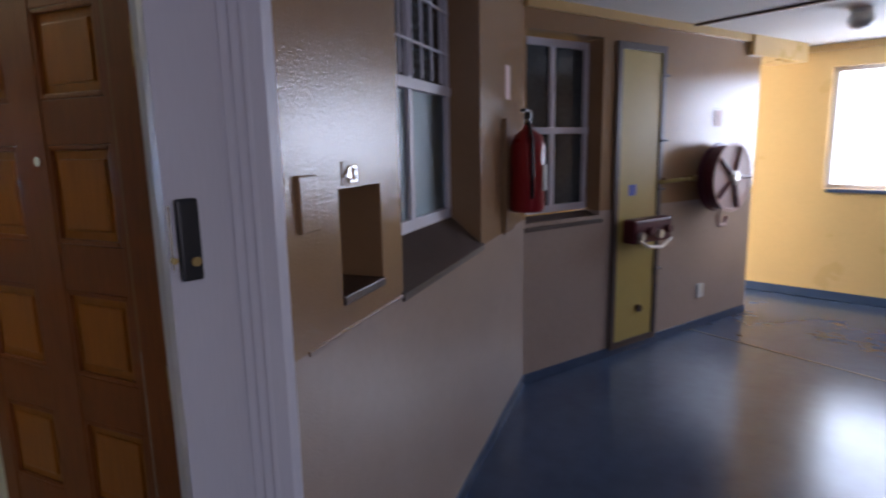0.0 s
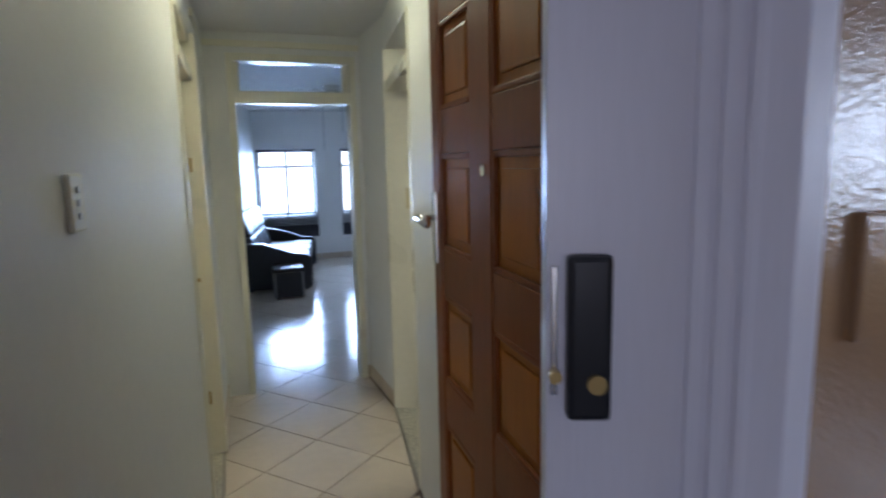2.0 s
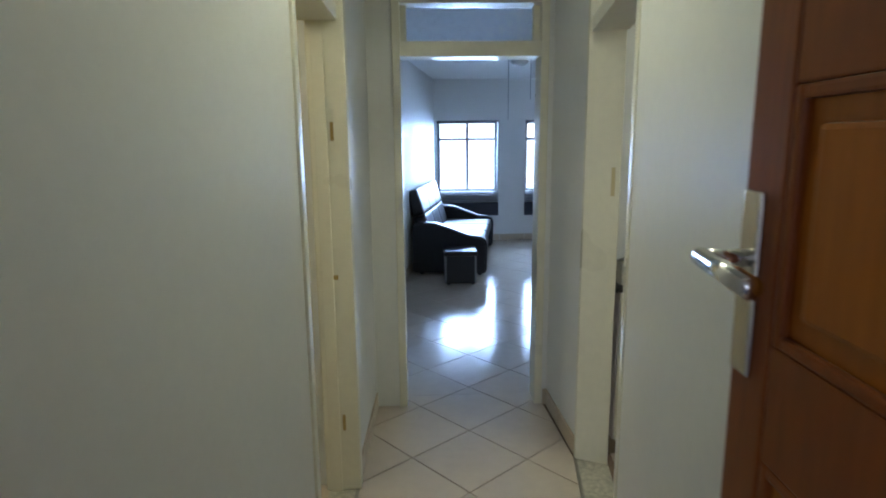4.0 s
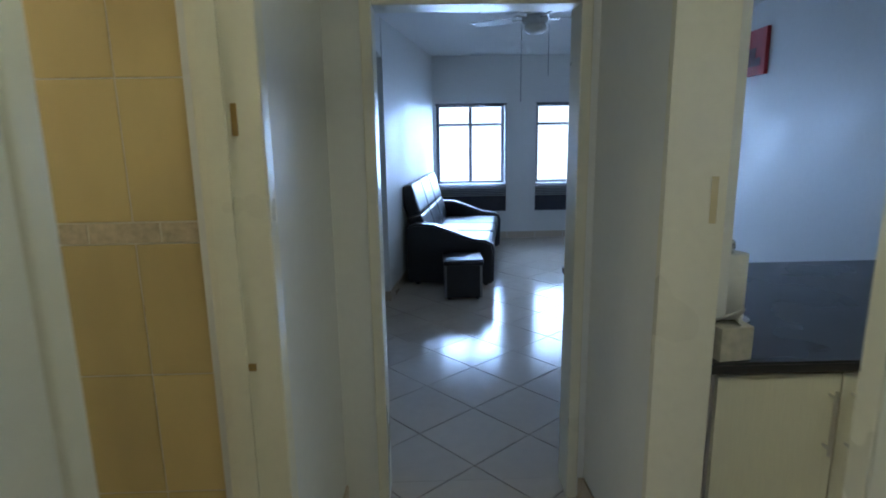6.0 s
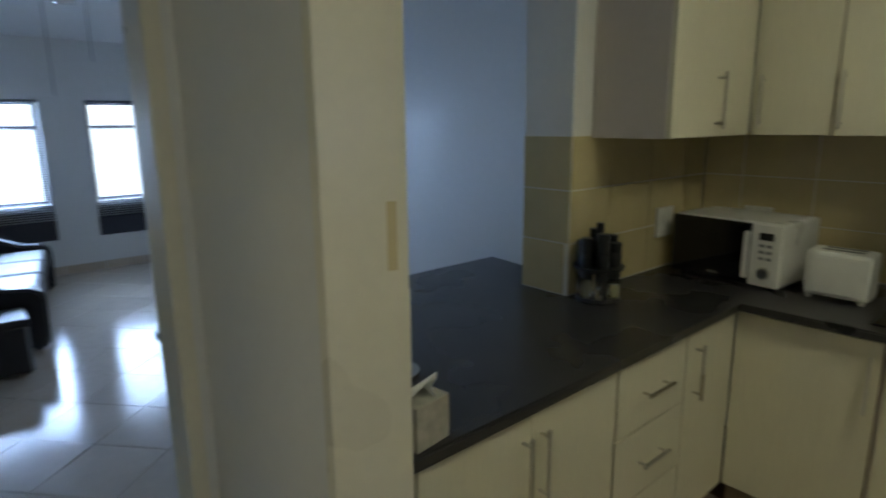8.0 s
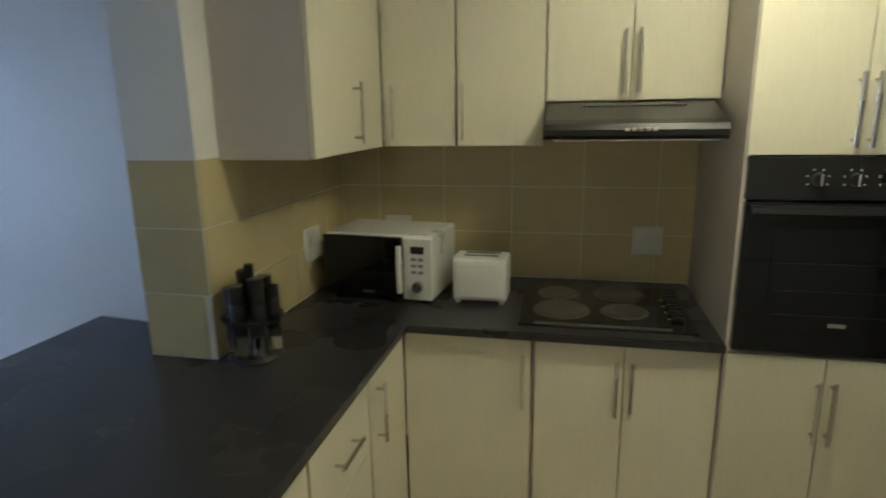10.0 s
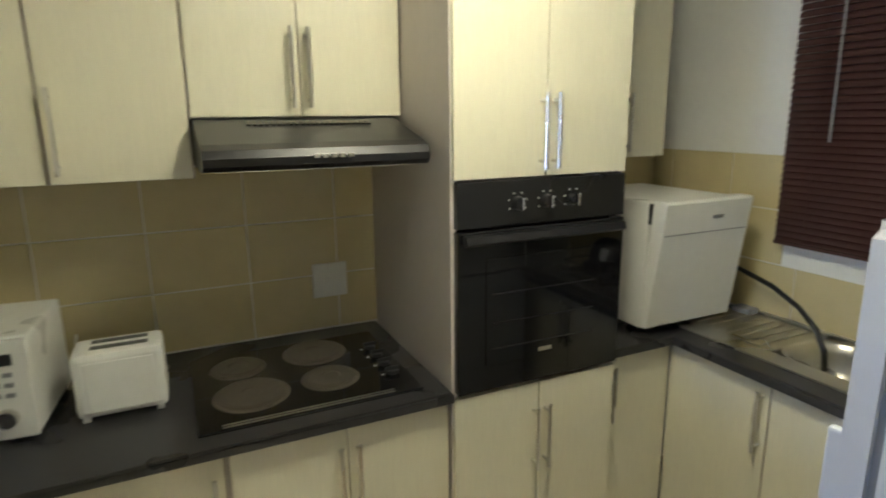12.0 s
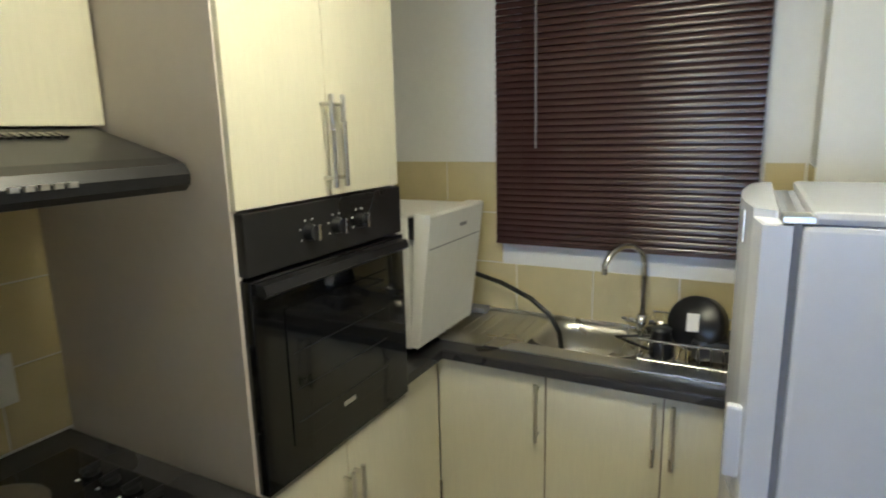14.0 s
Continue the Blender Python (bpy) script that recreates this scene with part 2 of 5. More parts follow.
def wall(name, p0, p1, thick, mat, z0=0.0, z1=2.5, holes=(), label="", category="wall"):
    m = wall_frame(p0, p1)
    length = math.dist(p0, p1)
    bm = bmesh.new()
    cuts = sorted({0.0, length, *(c for h in holes for c in h[:2])})
    for a, b in zip(cuts, cuts[1:]):
        spans = sorted((h[2], h[3]) for h in holes if h[0] <= a + 1e-6 and h[1] >= b - 1e-6)
        z = z0
        for lo, hi in spans + [(z1, z1)]:
            if lo > z + 1e-4:
                add_box(bm, (a, 0, z), (b, thick, lo), m=m)
            z = max(z, hi)
    return setting(name, bm, mat, label, category)


H = 2.5
# ---- structure: corridor ----
C1A, C1B = (-0.465, 1.035), (-0.60, 3.69)
wall("wall_corridor", C1A, C1B, 0.42, M_TAN, holes=((0.68, 1.64, 1.112, 2.42), (0.28, 0.53, 1.215, 1.51)), label="tan gloss-painted corridor wall with a letter niche")
wall("wall_corridor_south", (-0.46, -2.6), (-0.46, 0.06), 0.42, M_TAN, label="tan gloss-painted corridor wall")
setting("wall_over_front_door", box((-0.92, 0.06, 2.12), (-0.47, 1.06, H)), M_TAN, "tan wall over the front door", "wall")
C2A = Vector((-0.60, 3.69))
C2D = Vector((0.541, 0.841)).normalized()
C2B = tuple(C2A + 2.84 * C2D)
wall("wall_hose", tuple(C2A), C2B, 0.25, M_TAN, holes=((0.02, 0.74, 1.1, 2.32),), label="tan gloss-painted wall with hose reel")
W2 = wall_frame(tuple(C2A), C2B)
FA, FB = (-2.2, 8.34), (3.6, 6.09)
wall("wall_far", FA, FB, 0.25, M_YEL, holes=((4.12, 5.9, 1.12, 2.29),), label="warm yellow end wall with a bright window")
WF = wall_frame(FA, FB)
# the opening in this wall is unseen, cut to let the added fill in
wall("wall_corridor_east", (3.3, 6.6), (3.3, -2.6), 0.2, M_TAN, holes=((6.6, 8.2, 0.9, 2.2),), label="tan corridor wall")
wall("wall_corridor_back", (3.5, -2.6), (-0.9, -2.6), 0.2, M_TAN, label="tan corridor wall")
wall("wall_corridor_recess", (-2.3, 8.5), (-2.3, 5.0), -0.2, M_YEL, holes=((0.7, 2.9, 0.9, 2.3),), label="yellow recess wall")
wall("wall_corridor_recess_b", (-2.5, 5.2), (-0.3, 5.2), -0.2, M_YEL, label="yellow recess wall")
setting("floor_corridor", box((-0.9, -2.8, -0.1), (3.5, 5.0, 0.0)), M_CORFLOOR, "dark blue-grey polished corridor floor", "floor")
bm = box((-2.6, 5.0, -0.1), (3.5, 9.2, -0.002))
setting("floor_corridor_end", bm, M_CORFLOOR, "dark blue-grey polished corridor floor", "floor")
setting("ceiling_corridor", box((-0.9, -2.8, H), (3.6, 9.2, H + 0.15)), M_CEIL, "white corridor ceiling", "ceiling")
setting("ceiling_recess", box((-2.6, 5.0, H), (-0.9, 9.2, H + 0.15)), M_CEIL, "white corridor ceiling", "ceiling")
setting("ceiling_beam", box((2.62, -0.05, 2.33), (3.6, 0.28, H), m=W2), M_YEL, "yellow painted beam beyond the hose wall", "beam")
bm = box((1.75, -3.2, 2.485), (1.79, 0.0, H), m=W2)
setting("ceiling_cover_strip", bm, M_BROWN, "dark joint strip across the corridor ceiling", "trim")
setting("cornice", add_box(box((0, -0.03, 2.44), (2.84, 0.0, H), m=W2), (0, -0.03, 2.44), (5.8, 0.0, H), m=WF), M_YEL, "painted cornice strip", "trim")
bm = box((0, -0.012, 0), (2.84, 0.0, 0.07), 0.003, m=W2)
add_box(bm, (0, -0.012, 0), (5.8, 0.0, 0.09), 0.003, m=WF)
add_box(bm, (0, -0.012, 0), (math.dist(C1A, C1B), 0.0, 0.07), 0.003, m=wall_frame(C1A, C1B))
setting("baseboard_corridor", bm, M_CORFLOOR, "dark blue-grey painted skirting", "skirting")
setting("floor_seam", box((0.2, -3.2, 0.0), (0.215, 0.0, 0.002), m=W2 @ Matrix.Translation((1.75, 0, 0))), M_BLACK, "dark expansion joint in the floor", "trim")

# ---- structure: flat ----
JX = -0.92
HLA, HLB = (-0.92, 0.085), (-2.63, 0.352)      # hall wall with the switch
HRA, HRB = (-2.65, 1.31), (-0.92, 1.075)      # hall wall behind the open front door
wall("wall_hall_switch", HLB, HLA, -0.14, M_WALL, label="plain white hall wall with a light switch")
wall("wall_hall_kitchen", HRA, HRB, 0.14, M_WALL, label="plain white hall wall beside the kitchen opening")
setting("wall_hall_front_stub", box((-0.92, -0.2, 0), (-0.6, 0.06, H)), M_WALL, "white wall stub", "wall")
bm = add_prism(bmesh.new(), [(-4.43, 0.20), (-3.48, 0.20), (-3.48, 0.375), (-4.29, 0.40), (-4.29, 0.545), (-4.43, 0.545)], 0, H)
setting("wall_hall_end_south", bm, M_WALL, "white wall beside the lounge doorway", "wall")
bm = add_prism(bmesh.new(), [(-4.43, 1.395), (-4.29, 1.395), (-4.29, 1.43), (-3.66, 1.455), (-3.62, 1.575), (-3.72, 1.60), (-3.72, 1.69), (-4.43, 1.69)], 0, H)
setting("wall_pier", bm, M_WALL, "white pier between hall, kitchen and lounge", "wall")
bm = add_prism(bmesh.new(), [(-4.43, 0.545), (-4.29, 0.545), (-4.29, 1.395), (-4.43, 1.395)], 2.36, H)
setting("wall_over_lounge_door", bm, M_WALL, "white wall over the lounge doorway", "wall")
bm = add_prism(bmesh.new(), [(-3.48, 0.22), (-2.63, 0.20), (-2.63, 0.352), (-3.48, 0.375)], 2.30, H)
setting("wall_over_bath_door", bm, M_WALL, "white wall over the bathroom door", "wall")
bm = add_prism(bmesh.new(), [(-3.66, 1.455), (-2.65, 1.31), (-2.65, 1.45), (-3.62, 1.60)], 2.30, H)
setting("wall_over_kitchen_opening", bm, M_WALL, "white wall over the kitchen opening", "wall")
# bathroom
bm = box((-3.66, -1.7, 0), (-3.56, 0.20, H))
setting("wall_bath_west", bm, M_WGROUT, "bathroom wall", "wall")
setting("wall_bath_south", box((-3.66, -1.8, 0), (-1.6, -1.7, H)), M_WALL, "bathroom wall", "wall")
setting("wall_bath_east", box((-1.7, -1.7, 0), (-1.6, 0.1, H)), M_WALL, "bathroom wall", "wall")
setting("floor_bath", box((-3.66, -1.8, -0.1), (-1.6, 0.3, -0.004)), M_SKIRT, "beige bathroom floor", "floor")
# kitchen
wall("wall_kitchen_back", (-4.36, 3.94), (-0.95, 3.94), 0.15, M_WALL, label="white kitchen wall with sandy tiled splashback")
setting("wall_stub", box((-4.36, 2.81, 0), (-4.12, 3.94, H)), M_WALL, "white stub wall with tiled end over the worktop", "wall")
wall("wall_kitchen_window", (-1.07, 3.95), (-1.07, 1.2), 0.12, M_WALL, holes=((0.72, 1.62, 1.22, 2.28),), label="white kitchen wall with window")
setting("wall_kitchen_pier", box((-1.30, 1.25, 0), (-1.07, 2.17, H)), M_WALL, "white projecting pier beside the kitchen window", "wall")
# lounge
LRA, LRB = (-4.36, 3.06), (-10.2, 3.92)
LLA, LLB = (-10.2, 0.87), (-7.26, 0.41)
wall("wall_lounge_north", LRB, (-4.36, 3.06), 0.15, M_WALL, label="plain white lounge wall with a small picture")
wall("wall_lounge_windows", (-10.2, 0.7), (-10.2, 4.0), 0.2, M_WALL, holes=((0.22, 1.16, 0.78, 1.87), (1.60, 2.64, 0.78, 1.87)), label="white lounge wall with two windows")
setting("wall_lounge_upper", box((-10.2, 0.7, 1.91), (-10.17, 4.0, H)), M_WALL, "upper lounge wall standing slightly proud", "wall")
wall("wall_lounge_south", LLB, LLA, 0.15, M_WALL, label="plain white lounge wall behind the sofa")
setting("wall_lounge_south_near", box((-5.3, 0.20, 0), (-4.43, 0.40, H)), M_WALL, "white lounge wall", "wall")
setting("wall_over_passage", box((-7.26, 0.26, 2.18), (-5.3, 0.40, H)), M_WALL, "wall over the passage opening", "wall")
wall("wall_passage_west", (-7.26, -1.5), (-7.26, 0.41), 0.15, M_WALL, holes=((0.75, 1.55, 0.0, 2.2),), label="passage wall with a bedroom doorway")
setting("wall_passage_south", box((-8.6, -1.65, 0), (-5.1, -1.5, H)), M_WALL, "passage wall", "wall")
setting("wall_passage_east", box((-5.3, -1.5, 0), (-5.15, 0.26, H)), M_WALL, "passage wall", "wall")
setting("wall_bedroom", box((-8.75, -1.65, 0), (-8.6, 0.5, H)), M_WALL, "bedroom wall", "wall")
setting("ceiling_flat", box((-10.5, -1.8, H), (-0.95, 4.2, H + 0.15)), M_CEIL, "white ceiling", "ceiling")
floor = setting("floor", box((-10.5, -1.65, -0.12), (-0.80, 4.1, -0.006)), M_GROUT, "diagonally laid cream ceramic tile floor with brown joints", "floor")
setting("ground", box((-60, -60, -3.2), (60, 60, -3.1)), M_GROUT, "ground outside", "ground")

# ---- front door and its frame ----
bm = add_prism(bmesh.new(), [(-0.93, 1.062), (-0.775, 1.045), (-0.775, 0.995), (-0.60, 0.99), (-0.535, 0.80), (-0.511, 0.792), (-0.43, 0.993), (-0.48, 1.05), (-0.60, 1.10), (-0.93, 1.10)], 0, 2.12)
frame_thing = setting("door_frame", bm, M_FRAME, "white gloss-painted front door frame", "door frame")
FF = wall_frame((-0.43, 0.993), (-0.511, 0.792))       # face of the frame: from the wall towards the hinges, then outwards
for k in range(3):
    part("moulding", box((0.035 + 0.022 * k, -0.002, 0), (0.047 + 0.022 * k, 0.004, 2.08), 0.002, FF), M_FRAME, frame_thing)
part("architrave", box((-0.475, 0.995, 0), (-0.437, 1.04, 2.16), 0.008), M_FRAME, frame_thing)
part("jamb", box((JX - 0.01, 0.045, 0), (-0.45, 0.095, 2.12), 0.006), M_FRAME, frame_thing)
part("head", box((JX - 0.01, 0.095, 2.06), (-0.45, 1.03, 2.12), 0.006), M_FRAME, frame_thing)
lock = thing("gate_lock_plate", tuple(FF @ Vector((0.2, 0, 1.24))), "black metal lock plate screwed to the white frame", "lock")
part("plate", box((0.160, 0.0, 1.379), (0.200, 0.016, 1.531), 0.006, FF), M_BLACK, lock)
part("cylinder", rod(FF @ Vector((0.174, 0.014, 1.415)), FF @ Vector((0.174, 0.020, 1.415)), 0.009), M_BRASS, lock)
part("keep", box((0.207, 0.0, 1.40), (0.2135, 0.004, 1.52), 0.001, FF), M_STEEL, lock)
part("bolt", rod(FF @ Vector((0.210, 0.002, 1.42)), FF @ Vector((0.210, 0.014, 1.42)), 0.006), M_BRASS, lock)

DL = wall_frame((-0.779, 1.051), (-1.578, 1.090))     # leaf: along it, then towards the hall's middle
leaf = thing("front_door", (-1.3, 1.08, 0.01), "open varnished hardwood panelled front door with steel lever", "door")
LW, LH = 0.80, 2.04
stiles = ((0, 0.125), (0.37, 0.495), (LW - 0.07, LW))
for a, b in stiles:
    part("stile", box((a, -0.0, 0.01), (b, 0.042, LH), 0.003, DL), M_WOOD, leaf)
rails = ((0.01, 0.17), (0.53, 0.65), (0.896, 1.024), (1.262, 1.385), (1.635, 1.745), (1.96, LH))
for a, b in stiles[:-1]:
    nxt = 0.37 if a == 0 else LW - 0.07
    for lo, hi in rails:
        part("rail", box((b, 0.002, lo), (nxt, 0.040, hi), 0.003, DL), M_WOOD, leaf)
    for (_, lo), (hi, _) in zip(rails, rails[1:]):
        bm = box((b, 0.012, lo), (nxt, 0.030, hi), m=DL)
        add_box(bm, (b + 0.035, 0.006, lo + 0.035), (nxt - 0.035, 0.036, hi - 0.035), 0.006, DL)
        field = part("panel", bm, M_PANEL, leaf, "orange-brown raised panel")
        edge = bmesh.new()
        for q in ((b, lo, b + 0.014, hi), (nxt - 0.014, lo, nxt, hi), (b + 0.014, lo, nxt - 0.014, lo + 0.014), (b + 0.014, hi - 0.014, nxt - 0.014, hi)):
            add_box(edge, (q[0], 0.030, q[1]), (q[2], 0.040, q[3]), 0.004, DL)
        part("moulding", edge, M_WOOD, field)
part("lock_edge", box((LW - 0.001, 0.010, 1.34), (LW + 0.002, 0.032, 1.55), 0.001, DL), M_STEEL, leaf, "steel lock face")
plate = part("handle_plate", box((LW - 0.045, 0.042, 1.34), (LW - 0.008, 0.049, 1.535), 0.004, DL), M_STEEL, leaf, "steel handle plate")
hb = add_rod(bmesh.new(), DL @ Vector((LW - 0.027, 0.045, 1.465)), DL @ Vector((LW - 0.027, 0.095, 1.465)), 0.010)
add_rod(hb, DL @ Vector((LW - 0.02, 0.092, 1.465)), DL @ Vector((LW - 0.135, 0.098, 1.46)), 0.011)
part("lever", hb, M_CHROME, plate, "chrome lever", True)
part("peephole", rod(DL @ Vector((0.405, 0.04, 1.595)), DL @ Vector((0.405, 0.047, 1.595)), 0.013), M_CHROME, leaf, "small chrome viewer")
for z in (0.25, 1.02, 1.80):
    part("hinge", rod(DL @ Vector((0.0, 0.046, z)), DL @ Vector((0.0, 0.046, z + 0.09)), 0.007), M_BRASS, leaf)

# ---- corridor things ----
W1 = wall_frame(C1A, C1B)


def casement(name, m, s0, s1, z0, z1, depth, bars, mat_low, mat_high, label):
    """A white timber window set back in an opening."""
    w = tagged(new(name, to_mesh(name, box((s0, depth, z0), (s0 + 0.04, depth + 0.05, z1), m=m), M_FRAME)), label, "window", kind="structure")
    part("window_frame", box((s1 - 0.04, depth, z0), (s1, depth + 0.05, z1), 0.004, m), M_FRAME, w)
    part("window_frame", box((s0, depth, z0), (s1, depth + 0.05, z0 + 0.05), 0.004, m), M_FRAME, w)
    part("window_frame", box((s0, depth, z1 - 0.05), (s1, depth + 0.05, z1), 0.004, m), M_FRAME, w)
    mid, tr = (s0 + s1) / 2, bars
    part("mullion", box((mid - 0.022, depth, z0), (mid + 0.022, depth + 0.05, z1), 0.004, m), M_FRAME, w)
    part("transom", box((s0, depth - 0.008, tr - 0.022), (s1, depth + 0.05, tr + 0.022), 0.004, m), M_FRAME, w)
    for a, b in ((s0 + 0.04, mid - 0.022), (mid + 0.022, s1 - 0.04)):
        for lo, hi, mat in ((z0 + 0.05, tr - 0.022, mat_low), (tr + 0.022, z1 - 0.05, mat_high)):
            part("pane", box((a, depth + 0.02, lo), (b, depth + 0.026, hi), m=m), mat, w)
    return w


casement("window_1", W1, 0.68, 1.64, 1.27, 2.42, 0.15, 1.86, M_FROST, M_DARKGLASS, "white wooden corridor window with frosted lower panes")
bars = thing("burglar_bars", tuple(W1 @ Vector((1.16, 0.19, 1.9))), "white burglar bars behind the upper panes", "burglar bars")
for k in range(1, 8):
    part("bar", rod(W1 @ Vector((0.70 + 0.115 * k, 0.145, 1.89)), W1 @ Vector((0.70 + 0.115 * k, 0.145, 2.40)), 0.006, 6), M_FRAME, bars)
for z in (2.02, 2.2):
    part("bar", rod(W1 @ Vector((0.72, 0.139, z)), W1 @ Vector((1.60, 0.139, z)), 0.006, 6), M_FRAME, bars)
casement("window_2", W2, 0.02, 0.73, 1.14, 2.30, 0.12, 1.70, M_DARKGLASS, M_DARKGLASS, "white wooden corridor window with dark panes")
# A dark-coloured sheet stands in for the unlit room behind the panes
setting("dark_backing_sheet", box((0.5, 0.40, 1.0), (1.8, 0.42, 2.42), m=W1), M_DARKGLASS, "dark sheet standing for the unlit room behind the window", "wall")


def sill(name, m, s0, s1, depth, z_in, z_out, label):
    bm = bmesh.new()
    v = [m @ Vector(p) for p in ((s0, depth, z_in), (s1, depth, z_in), (s1 + 0.03, -0.010, z_out), (s0 - 0.01, -0.010, z_out), (s0, depth, z_out - 0.05), (s1, depth, z_out - 0.05), (s1 + 0.03, -0.010, z_out - 0.025), (s0 - 0.01, -0.010, z_out - 0.025))]
    v = [bm.verts.new(p) for p in v]
    for f in ((0, 1, 2, 3), (4, 7, 6, 5), (3, 2, 6, 7), (0, 3, 7, 4), (1, 5, 6, 2), (0, 4, 5, 1)):
        bm.faces.new([v[i] for i in f])
    bmesh.ops.recalc_face_normals(bm, faces=bm.faces)
    return setting(name, bm, M_BROWN, label, "window sill")


sill("window_sill_1", W1, 0.68, 1.64, 0.15, 1.27, 1.135, "dark brown sloping window sill")
sill("window_sill_2", W2, 0.02, 0.74, 0.12, 1.13, 1.07, "dark brown sloping window sill")
setting("niche_back", box((0.26, 0.15, 1.16), (0.56, 0.17, 1.53), m=W1), M_TAN, "back of the letter niche", "wall")
setting("niche_sill", box((0.28, -0.008, 1.20), (0.53, 0.15, 1.225), 0.004, W1), M_BROWN, "dark brown niche sill", "sill")
setting("dado_ridge", box((0.10, -0.006, 1.122), (0.68, 0.001, 1.134), 0.002, W1), M_TAN, "painted ridge on the wall", "trim")
setting("dado_ridge_hose_wall", box((0.74, -0.005, 1.08), (2.84, 0.001, 1.09), 0.002, W2), M_TAN, "painted ridge on the wall", "trim")
bl = thing("blank_cover_plate", tuple(W1 @ Vector((0.14, 0, 1.42))), "tan painted-over cover plate on the wall", "cover plate")
part("plate", box((0.085, -0.012, 1.42), (0.165, 0.001, 1.555), 0.004, W1), M_TAN, bl)


def lettering(text, m, size, mat, parent, depth=0.003):
    cu = bpy.data.curves.new("letters", "FONT")
    cu.body, cu.size, cu.extrude, cu.align_x = text, size, depth, "CENTER"
    tmp = bpy.data.objects.new("letters_source", cu)
    scene.collection.objects.link(tmp)
    me = bpy.data.meshes.new_from_object(tmp.evaluated_get(bpy.context.evaluated_depsgraph_get()))
    bpy.data.objects.remove(tmp)
    me.materials.clear()
    me.materials.append(mat)
    ob = new("lettering", me)
    ob.parent = parent
    ob.matrix_parent_inverse = parent.matrix_basis.inverted() if parent.type == "EMPTY" else Matrix()
    ob.matrix_basis = m
    return ob


num = thing("house_number", tuple(W1 @ Vector((0.385, -0.004, 1.53))), "small brass house number over the niche", "house number")
part("plate", box((0.300, -0.003, 1.518), (0.385, 0.001, 1.580), 0.001, W1), M_TAN, num)
lettering("43", W1 @ Matrix.Translation((0.342, -0.007, 1.524)) @ Matrix.Rotation(radians(90), 4, "X"), 0.066, M_STEEL, num)

ext = thing("fire_extinguisher", tuple(W1 @ Vector((2.20, -0.14, 1.24))), "red fire extinguisher hung on a brown wall board", "fire extinguisher")
board = part("wall_board", box((2.08, -0.022, 1.12), (2.30, 0.0, 1.75), 0.004, W1), M_TAN, ext, "brown painted backing board")
c = W1 @ Vector((2.20, -0.115, 1.24))
cyl = part("cylinder", add_lathe(bmesh.new(), c, [(0.086, 0), (0.095, 0.02), (0.095, 0.36), (0.078, 0.42), (0.03, 0.455), (0.024, 0.48)], 24), M_RED, ext, "", True)
part("valve", add_box(add_rod(bmesh.new(), c + Vector((0, 0, 0.48)), c + Vector((0, 0, 0.53)), 0.02), c + Vector((-0.02, -0.02, 0.51)), c + Vector((0.02, 0.02, 0.545)), 0.004), M_BLACK, ext)
part("lever", box(c + Vector((-0.015, -0.11, 0.545)), c + Vector((0.015, 0.03, 0.56)), 0.004), M_BLACK, ext)
part("hose", add_tube(bmesh.new(), [c + Vector(p) for p in ((0.0, -0.02, 0.5), (0.03, -0.09, 0.48), (0.05, -0.095, 0.40), (0.05, -0.09, 0.2), (0.05, -0.088, 0.08))], 0.011), M_BLACK, ext, "", True)
part("label", box((2.16, -0.216, 1.36), (2.24, -0.206, 1.50), m=W1), M_PAPER, ext, "pale printed label")
sg = thing("wall_sticker", tuple(W1 @ Vector((2.20, 0, 1.86))), "faded pink safety sticker", "sticker")
part("sheet", box((2.15, -0.003, 1.86), (2.25, 0.001, 2.04), m=W1), M_PINK, sg)

yd = thing("duct_door", tuple(W2 @ Vector((1.14, 0, 0.05))), "mustard yellow service door in a brown frame", "door")
for a, b, lo, hi in ((0.87, 0.92, 0.05, 2.31), (1.38, 1.43, 0.05, 2.31), (0.92, 1.38, 0.05, 0.10), (0.92, 1.38, 2.26, 2.31)):
    part("frame", box((a, -0.025, lo), (b, 0.001, hi), 0.004, W2), M_BROWN, yd)
part("leaf", box((0.92, -0.016, 0.10), (1.38, 0.001, 2.26), 0.003, W2), M_YDOOR, yd)
for z in (2.10, 1.62, 1.25, 0.62):
    part("hinge", rod(W2 @ Vector((1.38, -0.03, z)), W2 @ Vector((1.46, -0.03, z)), 0.009, 8), M_BROWN, yd)
part("label", box((1.04, -0.019, 1.22), (1.12, -0.015, 1.30), m=W2), M_BLUE, yd, "blue notice")
part("knob", rod(W2 @ Vector((1.20, -0.016, 0.33)), W2 @ Vector((1.20, -0.035, 0.33)), 0.03, 14), M_BROWN, yd)
vb = thing("valve_box", tuple(W2 @ Vector((1.2, -0.02, 0.84))), "dark red valve chained across the service door", "valve")
part("body", box((0.97, -0.14, 0.87), (1.42, -0.026, 1.05), 0.02, W2), M_DRED, vb)
for k in range(4):
    a = W2 @ Vector((1.03 + 0.11 * k, -0.17, 0.93 + 0.03 * (k % 2)))
    part("bolt", rod(a, a + (W2.to_3x3() @ Vector((0, 0.05, 0))), 0.032, 10), M_DRED if k % 2 else M_STEEL, vb)
part("chain", add_tube(bmesh.new(), [W2 @ Vector(p) for p in ((1.0, -0.15, 0.90), (1.1, -0.17, 0.85), (1.25, -0.17, 0.83), (1.4, -0.15, 0.88))], 0.012), M_STEEL, vb)

